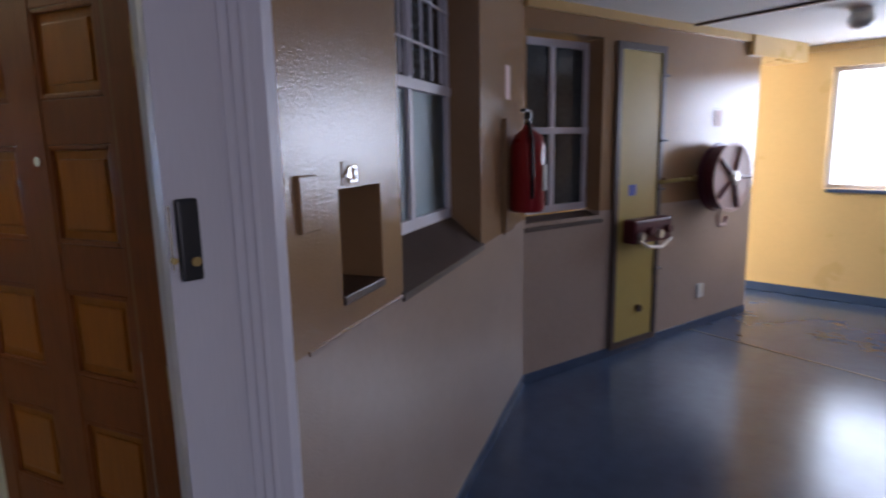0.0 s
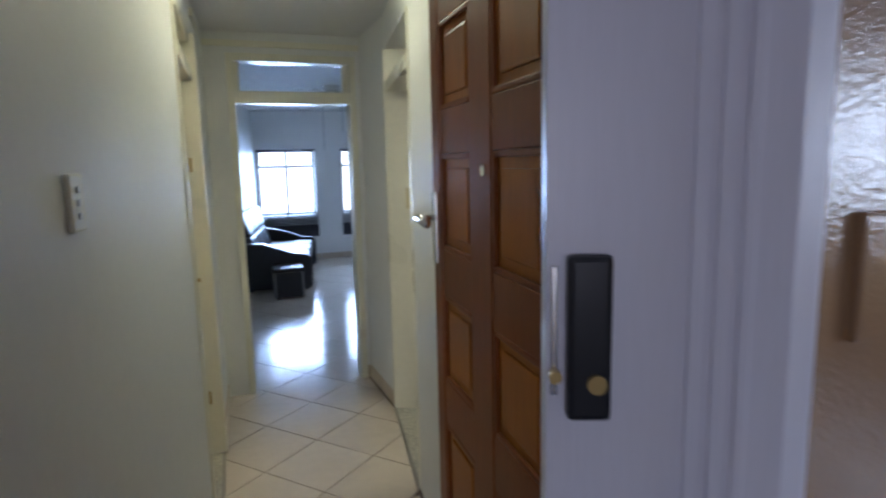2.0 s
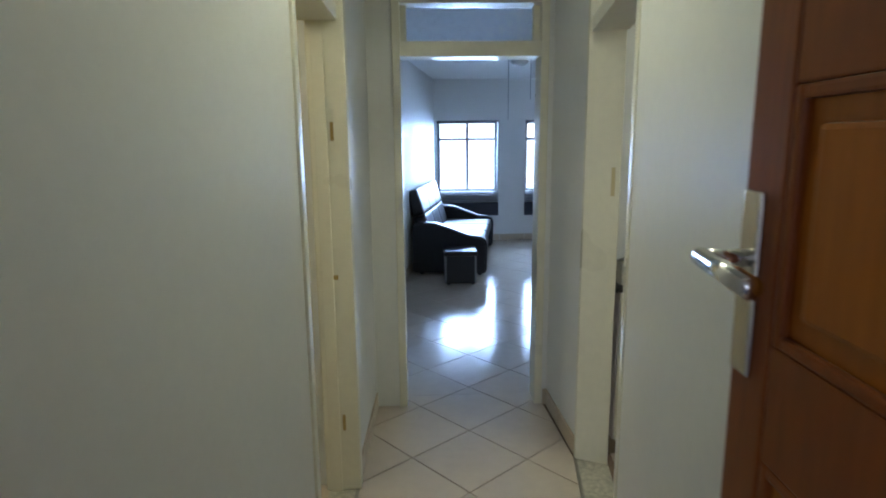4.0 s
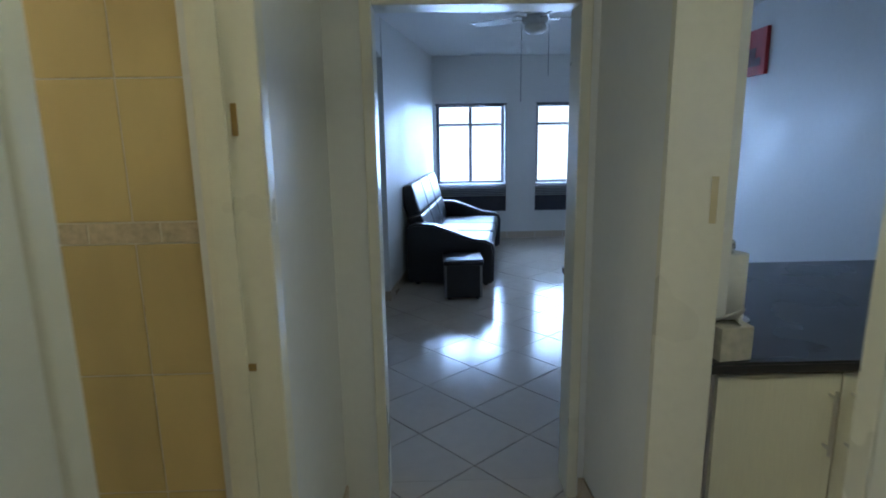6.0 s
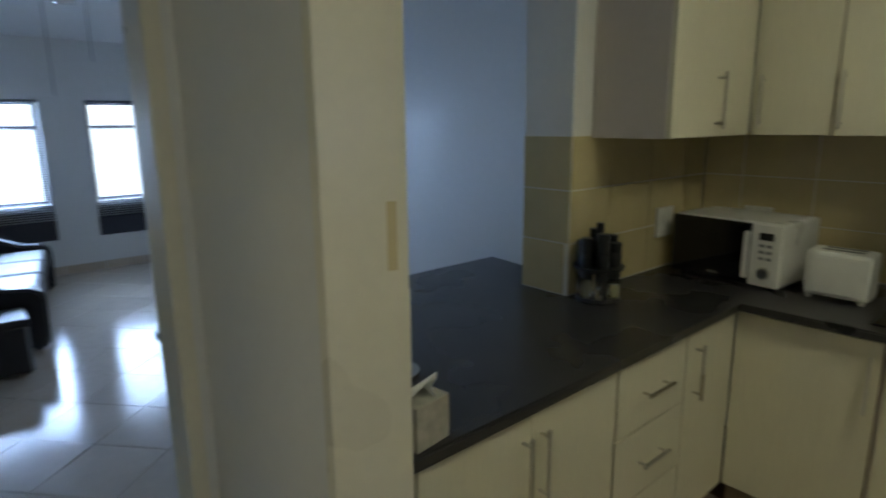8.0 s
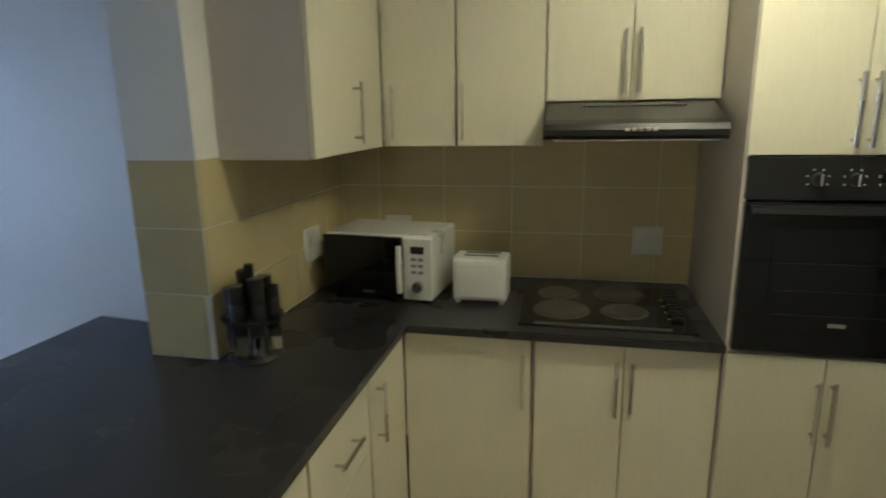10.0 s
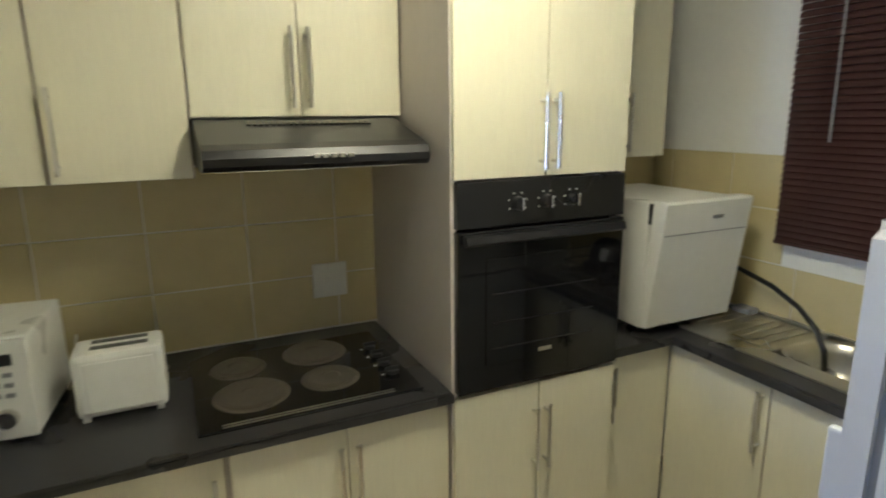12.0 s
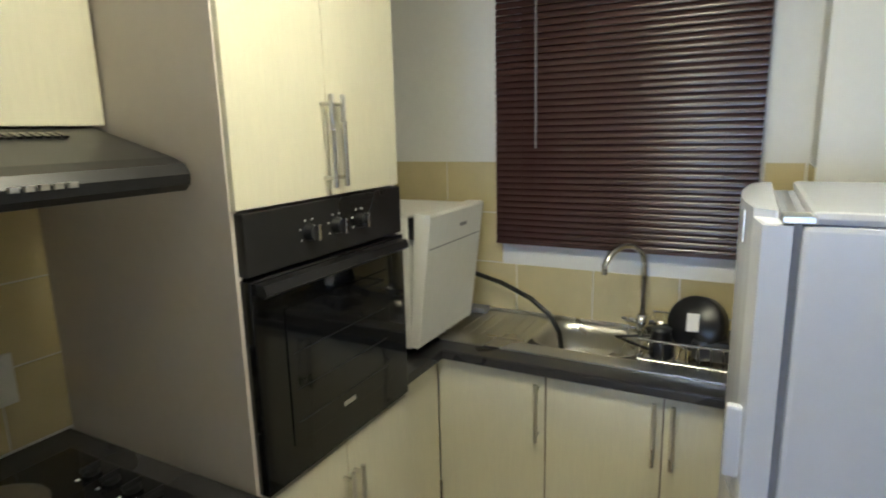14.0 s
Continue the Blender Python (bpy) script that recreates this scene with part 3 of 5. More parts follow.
reel = thing("fire_hose_reel", tuple(W2 @ Vector((2.13, -0.16, 1.03))), "dark red wall-mounted fire hose reel with pale spoked disc", "hose reel")
rc = Vector((2.13, 0, 1.31))
turn = W2.to_3x3().to_4x4() @ Matrix.Rotation(radians(90), 4, "X")
def reel_part(name, profile, at, mat, parent, sides=28, label=""):
    return part(name, add_lathe(bmesh.new(), W2 @ (rc + Vector((0, at, 0))), profile, sides, turn), mat, parent, label, False)
reel_part("back_disc", [(0.28, 0), (0.285, 0.006), (0.28, 0.012)], -0.06, M_DRED, reel)
reel_part("hose_coil", [(0.12, 0), (0.25, 0.005), (0.262, 0.03), (0.255, 0.05), (0.262, 0.08), (0.25, 0.11), (0.12, 0.115)], -0.075, M_DRED, reel)
disc = reel_part("front_disc", [(0.27, 0), (0.28, 0.004), (0.285, 0.012), (0.26, 0.014), (0.25, 0.008)], -0.195, M_PINK, reel, 28, "pale front disc")
for k in range(5):
    a = k * math.tau / 5
    p0 = W2 @ (rc + Vector((0.06 * math.cos(a), -0.215, 0.06 * math.sin(a))))
    p1 = W2 @ (rc + Vector((0.26 * math.cos(a), -0.212, 0.26 * math.sin(a))))
    part("spoke", rod(p0, p1, 0.016, 8), M_DRED, disc)
reel_part("hub", [(0.06, 0), (0.06, 0.02), (0.03, 0.04)], -0.205, M_STEEL, reel, 16)
part("axle", rod(W2 @ (rc + Vector((0, 0.0, 0))), W2 @ (rc + Vector((0, -0.2, 0))), 0.03), M_DRED, reel)
part("hose_end", add_tube(bmesh.new(), [W2 @ Vector(p) for p in ((2.12, -0.13, 1.06), (2.06, -0.13, 0.99), (2.09, -0.13, 0.91), (2.18, -0.13, 0.91), (2.20, -0.13, 0.98))], 0.016), M_PINK, reel, "pale hose end and nozzle", True)
pipe = thing("water_pipe", tuple(W2 @ Vector((1.5, -0.03, 1.3))), "yellow painted water pipe to the hose reel", "pipe")
part("pipe", rod(W2 @ Vector((1.40, -0.035, 1.305)), W2 @ Vector((1.92, -0.035, 1.315)), 0.016), M_YDOOR, pipe, "", True)
part("coupling", rod(W2 @ Vector((1.80, -0.035, 1.315)), W2 @ Vector((1.88, -0.035, 1.315)), 0.026), M_BRASS, pipe)
for s in (1.44, 1.72):
    part("bracket", box((s, -0.05, 1.285), (s + 0.02, 0.001, 1.335), 0.003, W2), M_TAN, pipe)
so = thing("corridor_socket", tuple(W2 @ Vector((2.08, 0, 0.28))), "small beige socket low on the wall", "socket")
part("plate", box((2.03, -0.012, 0.27), (2.12, 0.001, 0.39), 0.004, W2), M_WHITE, so)
st = thing("wall_notice", tuple(W2 @ Vector((2.1, 0, 1.8))), "faded notice on the wall", "notice")
part("sheet", box((2.14, -0.003, 1.73), (2.26, 0.001, 1.86), m=W2), M_PINK, st)

wf = tagged(new("window_3", to_mesh("window_3", box((4.12, 0.1, 1.12), (4.16, 0.15, 2.29), m=WF), M_FRAME)), "bright white-framed end window", "window", kind="structure")
for a, b, lo, hi in ((4.16, 5.9, 1.12, 1.16), (4.16, 5.9, 2.25, 2.29), (5.86, 5.9, 1.16, 2.25)):
    part("window_frame", box((a, 0.1, lo), (b, 0.15, hi), 0.004, WF), M_FRAME, wf)
part("window_sill", box((4.15, -0.04, 1.085), (5.95, 0.1, 1.12), 0.004, WF), M_CORFLOOR, wf)
cl = thing("corridor_light", tuple(W2 @ Vector((2.3, -0.95, 2.38))), "round white corridor ceiling light", "ceiling light")
cc = W2 @ Vector((2.3, -0.95, 2.5))
part("base", add_lathe(bmesh.new(), cc + Vector((0, 0, -0.03)), [(0.07, 0), (0.07, 0.03)], 20), M_WHITE, cl)
part("shade", add_lathe(bmesh.new(), cc + Vector((0, 0, -0.14)), [(0.01, 0), (0.06, 0.015), (0.085, 0.06), (0.07, 0.11)], 20), M_WHITE, cl, "white glass shade", True)

# ---- hall ----
M_SW = wall_frame(HLB, HLA)
sw = thing("light_switch", tuple(M_SW @ Vector((0.9, 0.0, 1.45))), "cream three-gang light switch on the hall wall", "light switch")
SX = 1.062
part("plate", box((SX - 0.038, -0.001, 1.475), (SX + 0.038, 0.013, 1.607), 0.006, M_SW), M_TRIM, sw)
for k in range(3):
    part("rocker", box((SX - 0.010, 0.011, 1.503 + 0.030 * k), (SX + 0.010, 0.018, 1.519 + 0.030 * k), 0.004, M_SW), M_WHITE, sw)

bf = setting("bathroom_door_frame", box((-2.68, 0.19, 0), (-2.63, 0.362, 2.30), 0.006), M_TRIM, "cream gloss-painted bathroom door frame", "door frame")
part("jamb", box((-3.50, 0.235, 0), (-3.43, 0.395, 2.30), 0.006), M_TRIM, bf)
part("stop", box((-3.43, 0.26, 0), (-3.418, 0.31, 2.06), 0.002), M_TRIM, bf)
part("head", box((-3.43, 0.21, 2.06), (-2.68, 0.368, 2.12), 0.006), M_TRIM, bf)
part("top_rail", box((-3.43, 0.21, 2.25), (-2.68, 0.368, 2.30), 0.006), M_TRIM, bf)
part("fanlight", box((-3.43, 0.29, 2.12), (-2.68, 0.296, 2.25)), M_GLASS, bf, "clear fanlight pane")
for z in (0.30, 1.59):
    part("hinge", box((-3.432, 0.322, z), (-3.426, 0.336, z + 0.075), 0.001), M_BRASS, bf)
part("strike", box((-3.432, 0.31, 1.0), (-3.428, 0.33, 1.02)), M_BRASS, bf)
bd = thing("bathroom_door", (-2.61, -0.1, 0.01), "cream bathroom door standing open into the bathroom", "door")
part("leaf", box((-2.725, -0.60, 0.01), (-2.685, 0.19, 2.05), 0.003), M_TRIM, bd)
part("handle", add_rod(box((-2.733, -0.54, 0.98), (-2.725, -0.50, 1.12), 0.002), (-2.73, -0.52, 1.06), (-2.78, -0.52, 1.06), 0.009), M_WHITE, bd)
# The white handle that sticks out past the open bathroom door's edge
pull = thing("bathroom_grab_handle", (-3.0, 0.0, 0.9), "small white grab handle in the bathroom", "handle")
part("bar", box((-2.775, 0.12, 0.90), (-2.724, 0.16, 1.03), 0.01), M_WHITE, pull)
setting("bathroom_threshold", box((-3.43, 0.25, -0.006), (-2.68, 0.37, 0.002)), M_THRESH, "mosaic patterned bathroom threshold", "threshold")
setting("threshold_strip", box((-3.48, 0.37, -0.006), (-2.63, 0.385, 0.004)), M_STRIP, "metal threshold strip", "threshold")
bm = add_prism(bmesh.new(), [(-3.66, 1.455), (-2.65, 1.31), (-2.65, 1.45), (-3.62, 1.60)], -0.006, 0.002)
setting("kitchen_threshold", bm, M_THRESH, "mosaic patterned kitchen threshold", "threshold")
bm = add_prism(bmesh.new(), [(-3.66, 1.44), (-2.65, 1.295), (-2.65, 1.31), (-3.66, 1.455)], -0.006, 0.004)
setting("threshold_strip_kitchen", bm, M_STRIP, "metal threshold strip", "threshold")
kf = setting("kitchen_door_frame", add_prism(bmesh.new(), [(-3.675, 1.445), (-3.645, 1.445), (-3.58, 1.588), (-3.612, 1.6)], 0, 2.30), M_TRIM, "cream gloss-painted kitchen door frame", "door frame")
part("jamb", add_prism(bmesh.new(), [(-2.69, 1.312), (-2.645, 1.304), (-2.645, 1.452), (-2.69, 1.459)], 0, 2.30), M_TRIM, kf)
part("head", add_prism(bmesh.new(), [(-3.65, 1.453), (-2.69, 1.312), (-2.69, 1.46), (-3.60, 1.60)], 2.05, 2.11), M_TRIM, kf)
part("strike_recess", box((0.118, -0.002, 1.33), (0.136, 0.001, 1.46), 0.0006, wall_frame((-3.645, 1.445), (-3.58, 1.588))), M_WTILE, kf)

lf = setting("lounge_door_frame", box((-4.44, 0.54, 0), (-4.275, 0.585, 2.36), 0.005), M_TRIM, "cream gloss-painted lounge doorway frame with fanlight", "door frame")
part("jamb", box((-4.44, 1.355, 0), (-4.275, 1.40, 2.36), 0.005), M_TRIM, lf)
part("transom", box((-4.44, 0.585, 2.035), (-4.275, 1.355, 2.115), 0.005), M_TRIM, lf)
part("head", box((-4.44, 0.585, 2.31), (-4.275, 1.355, 2.36), 0.005), M_TRIM, lf)
AJAR = Matrix.Translation((-4.352, 0, 2.12)) @ Matrix.Rotation(radians(-8), 4, "Y")
pane = part("fanlight", box((-0.003, 0.60, 0.0), (0.003, 1.34, 0.185), m=AJAR), M_GLASS, lf, "clear fanlight pane slightly ajar")
pane.visible_shadow = False
part("fanlight_frame", add_box(box((-4.38, 0.585, 2.115), (-4.33, 0.62, 2.31), 0.003), (-4.38, 1.32, 2.115), (-4.33, 1.355, 2.31), 0.003), M_TRIM, lf)
setting("picture_rail", add_box(box((-4.29, 0.40, 2.40), (-4.27, 1.43, 2.44), 0.003), (-4.27, 0.375, 2.40), (-3.50, 0.395, 2.44), 0.003), M_TRIM, "cream rail over the doorway", "trim")


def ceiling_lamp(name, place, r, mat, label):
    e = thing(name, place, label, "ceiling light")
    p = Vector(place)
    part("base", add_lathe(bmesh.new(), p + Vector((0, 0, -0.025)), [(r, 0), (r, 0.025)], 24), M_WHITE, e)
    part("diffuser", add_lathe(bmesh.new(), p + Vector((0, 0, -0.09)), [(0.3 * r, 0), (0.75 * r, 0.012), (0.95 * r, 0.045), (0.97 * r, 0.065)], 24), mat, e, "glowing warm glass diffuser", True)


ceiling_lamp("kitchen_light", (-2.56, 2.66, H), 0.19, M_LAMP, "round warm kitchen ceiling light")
# Unseen lamp, added to brighten the hall and the pier
ceiling_lamp("added_hall_light", (-2.5, 0.82, H), 0.13, M_LAMPH, "round warm hall ceiling light, unseen and added to brighten the hall")
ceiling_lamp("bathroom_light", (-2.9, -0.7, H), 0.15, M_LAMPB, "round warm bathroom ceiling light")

# ---- kitchen ----
def bar_handle(parent, axis_m, a, b):
    """A bar handle between two local points, standing off its door by two posts (local y points into the door)."""
    a, b = Vector(a), Vector(b)
    off = Vector((0, -0.032, 0))
    bm = add_rod(bmesh.new(), axis_m @ (a + off), axis_m @ (b + off), 0.0065, 10)
    for f in (0.1, 0.9):
        p = a.lerp(b, f)
        add_rod(bm, axis_m @ p, axis_m @ (p + off), 0.005, 8)
    return part("handle", bm, M_STEEL, parent, "brushed steel bar handle", False)


def cabinet(label, m, s0, s1, z0, z1, depth, doors, category="cabinet", plinth=False, edge=True):
    """Front plane at local y 0, body behind it. doors: (s0, s1, z0, z1, handle) with handle (s, z, s, z) or None."""
    base = m @ Vector(((s0 + s1) / 2, depth / 2, 0 if plinth else z0))
    e = thing("kitchen_cabinet", base, label, category, "kitchen cabinets")
    part("body", box((s0, 0.02, z0), (s1, depth, z1), m=m), M_CARC, e)
    if plinth:
        part("plinth", box((s0, 0.06, 0), (s1, 0.08, z0), m=m), M_EDGE, e)
    for a, b, lo, hi, h in doors:
        d = part("drawer" if hi - lo < 0.3 else "door", box((a + 0.0025, 0, lo + 0.002), (b - 0.0025, 0.018, hi - 0.002), 0.0015, m), M_CAB, e)
        if edge:
            part("edging", box((b - 0.0025, 0.001, lo + 0.002), (b - 0.0005, 0.018, hi - 0.002), m=m), M_EDGE, d)
        if h:
            bar_handle(d, m, (h[0], 0, h[1]), (h[2], 0, h[3]))
    return e


FB_ = wall_frame((-4.0, 3.26), (0, 3.26))            # fronts facing the hob side: local x = world x + 4
def X(x):
    return x + 4.0
FL = Matrix(((0, -1, 0, -3.63), (1, 0, 0, 0), (0, 0, 1, 0), (0, 0, 0, 1)))      # fronts of the long run: local x = world y
FR = Matrix(((0, 1, 0, -1.555), (-1, 0, 0, 0), (0, 0, 1, 0), (0, 0, 0, 1)))      # sink run: local x = -world y
Z0, Z1 = 0.10, 0.868
cabinet("cream wood-grain corner base cabinet under the worktop", FB_, X(-3.63), X(-3.14), Z0, Z1, 0.66, [(X(-3.628), X(-3.145), Z0, 0.86, (X(-3.175), 0.60, X(-3.175), 0.81))], plinth=True)
cabinet("cream wood-grain base cabinet under the hob", FB_, X(-3.14), X(-2.50), Z0, Z1, 0.66, [(X(-3.135), X(-2.82), Z0, 0.86, (X(-2.845), 0.60, X(-2.845), 0.81)), (X(-2.82), X(-2.505), Z0, 0.86, (X(-2.795), 0.60, X(-2.795), 0.81))], plinth=True)
cabinet("cream wood-grain narrow base cabinet beside the oven tower", FB_ @ Matrix.Translation((0, 0.045, 0)), X(-1.885), X(-1.553), Z0, Z1, 0.61, [(X(-1.88), X(-1.558), Z0, 0.86, (X(-1.845), 0.62, X(-1.845), 0.83))], plinth=True)
cabinet("cream wood-grain base cabinet near the corner", FL, 2.86, 3.262, Z0, Z1, 0.48, [(2.865, 3.258, Z0, 0.86, (2.93, 0.60, 2.93, 0.81))], plinth=True)
cabinet("cream wood-grain drawer unit with three drawers", FL, 2.42, 2.86, Z0, Z1, 0.48, [(2.425, 2.855, a, b, (2.56, (a + b) / 2, 2.72, (a + b) / 2)) for a, b in ((0.10, 0.36), (0.36, 0.61), (0.61, 0.86))], plinth=True)
cabinet("cream wood-grain double base cabinet at the pier", FL, 1.63, 2.42, Z0, Z1, 0.48, [(1.635, 2.02, Z0, 0.86, (1.985, 0.60, 1.985, 0.81)), (2.02, 2.415, Z0, 0.86, (2.055, 0.60, 2.055, 0.81))], plinth=True)
cabinet("cream wood-grain sink cabinet with three doors", FR, -3.305, -2.10, Z0, 0.735, 0.46, [(-3.305, -2.895, Z0, 0.86, (-2.92, 0.63, -2.92, 0.84)), (-2.895, -2.52, Z0, 0.86, (-2.545, 0.64, -2.545, 0.85)), (-2.52, -2.13, Z0, 0.86, (-2.49, 0.64, -2.49, 0.85))], plinth=True)

# oven tower
tw = thing("oven_tower", (-2.19, 3.6, 0), "tall cream cabinet housing the built-in oven", "cabinet", "kitchen cabinets")
part("side_panel", box((-2.50, 3.25, 0.0), (-2.482, 3.93, 2.32), 0.001), M_CARC, tw)
part("side_panel", box((-1.905, 3.25, 0.0), (-1.888, 3.93, 2.32), 0.001), M_CARC, tw)
part("shelf", box((-2.482, 3.28, 0.86), (-1.905, 3.93, 0.885)), M_CARC, tw)
part("shelf", box((-2.482, 3.28, 1.53), (-1.905, 3.93, 1.55)), M_CARC, tw)
part("back_panel", box((-2.482, 3.91, 0.1), (-1.905, 3.93, 2.3)), M_CARC, tw)
part("plinth", box((-2.482, 3.32, 0), (-1.905, 3.34, 0.1)), M_EDGE, tw)
for a, b, hs in ((-2.498, -2.195, -2.215), (-2.195, -1.89, -2.172)):
    for lo, hi, h0, h1 in ((0.10, 0.872, 0.58, 0.80), (1.528, 2.32, 1.55, 1.765)):
        d = part("door", box((a + 0.002, 3.235, lo), (b - 0.002, 3.253, hi), 0.0015), M_CAB, tw)
        bar_handle(d, Matrix.Translation((0, 3.235, 0)), (hs, 0, h0), (hs, 0, h1))
ov = thing("built_in_oven", (-2.19, 3.5, 0.885), "black glass built-in electric oven in the tall cabinet", "oven")
part("body", box((-2.47, 3.27, 0.887), (-1.915, 3.80, 1.525)), M_BLACK, ov)
dr = part("door", box((-2.49, 3.222, 0.89), (-1.897, 3.268, 1.383), 0.004), M_GLOSS, ov, "black glass door")
part("viewing_window", box((-2.40, 3.219, 0.97), (-1.99, 3.2225, 1.30), 0.001), M_GLOSS, dr)
for k, z in enumerate((1.02, 1.10, 1.19)):
    part("rack_line", box((-2.38, 3.2178, z), (-2.01, 3.2192, z + 0.003)), M_BLACK, dr)
part("handle", add_profile(bmesh.new(), [(3.222, 1.375), (3.200, 1.372), (3.192, 1.352), (3.200, 1.345), (3.222, 1.352)], "x", -2.475, -1.912), M_BLACK, dr)
part("badge", box((-2.215, 3.2185, 0.985), (-2.165, 3.2218, 0.998), 0.0005), M_STEEL, dr)
cp = part("control_panel", box((-2.49, 3.226, 1.39), (-1.897, 3.268, 1.522), 0.003), M_BLACK, ov)
for x in (-2.295, -2.195, -2.10):
    kn = part("knob", rod((x, 3.226, 1.455), (x, 3.205, 1.455), 0.021, 18, 0.017), M_BLACK, cp, "black control knob")
    part("pointer", box((x - 0.004, 3.192, 1.437), (x + 0.004, 3.206, 1.474), 0.002), M_CHROME, kn, "chrome grip")
    for k in range(6):
        a = radians(-30 + 48 * k)
        part("mark", box((x + 0.031 * math.cos(a) - 0.0025, 3.2252, 1.455 + 0.031 * math.sin(a) - 0.0025), (x + 0.031 * math.cos(a) + 0.0025, 3.2262, 1.455 + 0.031 * math.sin(a) + 0.0025)), M_WHITE, cp)

# worktops
wt = thing("worktop", (-3.9, 2.4, 0.87), "charcoal laminate worktop running round the kitchen corner", "worktop")
bm = add_prism(bmesh.new(), [(-4.84, 1.70), (-3.72, 1.70), (-3.72, 1.605), (-3.61, 1.605), (-3.61, 3.225), (-2.502, 3.225), (-2.502, 3.938), (-4.118, 3.938), (-4.118, 2.805), (-4.362, 2.805), (-4.362, 3.055), (-4.84, 3.12)], 0.872, 0.905)
bmesh.ops.bevel(bm, geom=[e for e in bm.edges if abs(e.verts[0].co.z - 0.905) < 1e-4 and abs(e.verts[1].co.z - 0.905) < 1e-4], offset=0.008, segments=2, affect="EDGES")
part("top", bm, M_TOP, wt)
part("bar_end", box((-4.84, 1.44, 0.872), (-4.44, 1.70, 0.905), 0.006), M_TOP, wt)
br = thing("breakfast_bar_panel", (-4.8, 2.2, 0), "dark panel under the lounge side of the worktop", "panel")
part("panel", box((-4.82, 1.45, 0.0), (-4.80, 3.06, 0.871), 0.003), M_TOP, br)
part("end_panel", box((-4.80, 1.45, 0.0), (-4.44, 1.47, 0.871), 0.003), M_TOP, br)
wr = thing("worktop_sink_side", (-1.4, 3.0, 0.87), "charcoal laminate worktop under the steel sink", "worktop")
bm = add_prism(bmesh.new(), [(-1.886, 3.27), (-1.58, 3.27), (-1.58, 2.10), (-1.49, 2.10), (-1.49, 3.40), (-1.072, 3.40), (-1.072, 3.938), (-1.886, 3.938)], 0.872, 0.905)
part("top", bm, M_TOP, wr)

part("nosing", box((-1.588, 2.10, 0.874), (-1.5805, 3.269, 0.903), 0.003), M_TOP, wr)

# hob
hb_ = thing("electric_hob", (-2.88, 3.55, 0.905), "black four-plate electric hob set in the worktop", "hob")
part("tray", box((-3.20, 3.285, 0.9055), (-2.575, 3.81, 0.914), 0.004), M_GLOSS, hb_)
for x, y, r in ((-3.045, 3.46, 0.098), (-2.81, 3.47, 0.078), (-3.06, 3.67, 0.075), (-2.81, 3.69, 0.095)):
    pl = part("hot_plate", add_lathe(bmesh.new(), (x, y, 0.914), [(r + 0.008, 0), (r + 0.008, 0.003), (r, 0.005), (r, 0.009), (r - 0.01, 0.011), (0.03, 0.011), (0.026, 0.009), (0.0, 0.009)], 36), M_HOB, hb_, "grey cast-iron plate", False)
    part("rim", add_lathe(bmesh.new(), (x, y, 0.9142), [(r + 0.012, 0), (r + 0.011, 0.002), (r + 0.008, 0.0035)], 36), M_HOB, pl)
for k in range(4):
    part("knob", add_box(rod((-2.625, 3.42 + 0.075 * k, 0.914), (-2.625, 3.42 + 0.075 * k, 0.926), 0.019, 16), (-2.648, 3.416 + 0.075 * k, 0.924), (-2.602, 3.424 + 0.075 * k, 0.936), 0.002), M_BLACK, hb_)
    part("mark", box((-2.66, 3.415 + 0.075 * k, 0.9142), (-2.652, 3.425 + 0.075 * k, 0.9148)), M_WHITE, hb_)
for y in (3.295, 3.308):
    part("trim_line", box((-3.14, y, 0.9142), (-2.66, y + 0.004, 0.916)), M_STEEL, hb_)

# cooker hood
hd = thing("cooker_hood", (-2.81, 3.6, 1.565), "black sloping cooker hood under the wall cabinet", "cooker hood")
part("body", add_profile(bmesh.new(), [(3.92, 1.70), (3.60, 1.70), (3.36, 1.638), (3.325, 1.625), (3.312, 1.605), (3.315, 1.585), (3.33, 1.572), (3.43, 1.568), (3.92, 1.568)], "x", -3.125, -2.53), M_BLACK, hd)
for k in range(22):
    x = -2.99 + 0.0165 * k
    part("vent_slot", box((x, -0.002, -0.018), (x + 0.010, 0.003, 0.018), 0.0, Matrix.Translation((0, 3.535, 1.6865)) @ Matrix.Rotation(radians(-77), 4, "X")), M_GLOSS, hd)
for k in range(5):
    part("button", box((-2.855 + 0.022 * k, 3.306, 1.600), (-2.841 + 0.022 * k, 3.316, 1.609), 0.001), M_STEEL, hd)
part("filter", box((-3.09, 3.42, 1.562), (-2.54, 3.88, 1.568)), M_STEEL, hd, "grey metal filter")

# wall cabinets
FU = wall_frame((-4.0, 3.60), (0, 3.60))
cabinet("cream wood-grain corner wall cabinet", FU, X(-3.78), X(-3.482), 1.535, 2.32, 0.33, [(X(-3.788), X(-3.482), 1.535, 2.32, (X(-3.745), 1.565, X(-3.745), 1.78))])
cabinet("cream wood-grain wall cabinet beside the hood", FU, X(-3.482), X(-3.13), 1.535, 2.32, 0.33, [(X(-3.48), X(-3.132), 1.535, 2.32, (X(-3.455), 1.56, X(-3.455), 1.78))])
cabinet("cream wood-grain double wall cabinet over the hood", FU, X(-3.13), X(-2.502), 1.703, 2.32, 0.33, [(X(-3.13), X(-2.82), 1.703, 2.32, (X(-2.845), 1.73, X(-2.845), 1.955)), (X(-2.82), X(-2.504), 1.703, 2.32, (X(-2.795), 1.73, X(-2.795), 1.955))])
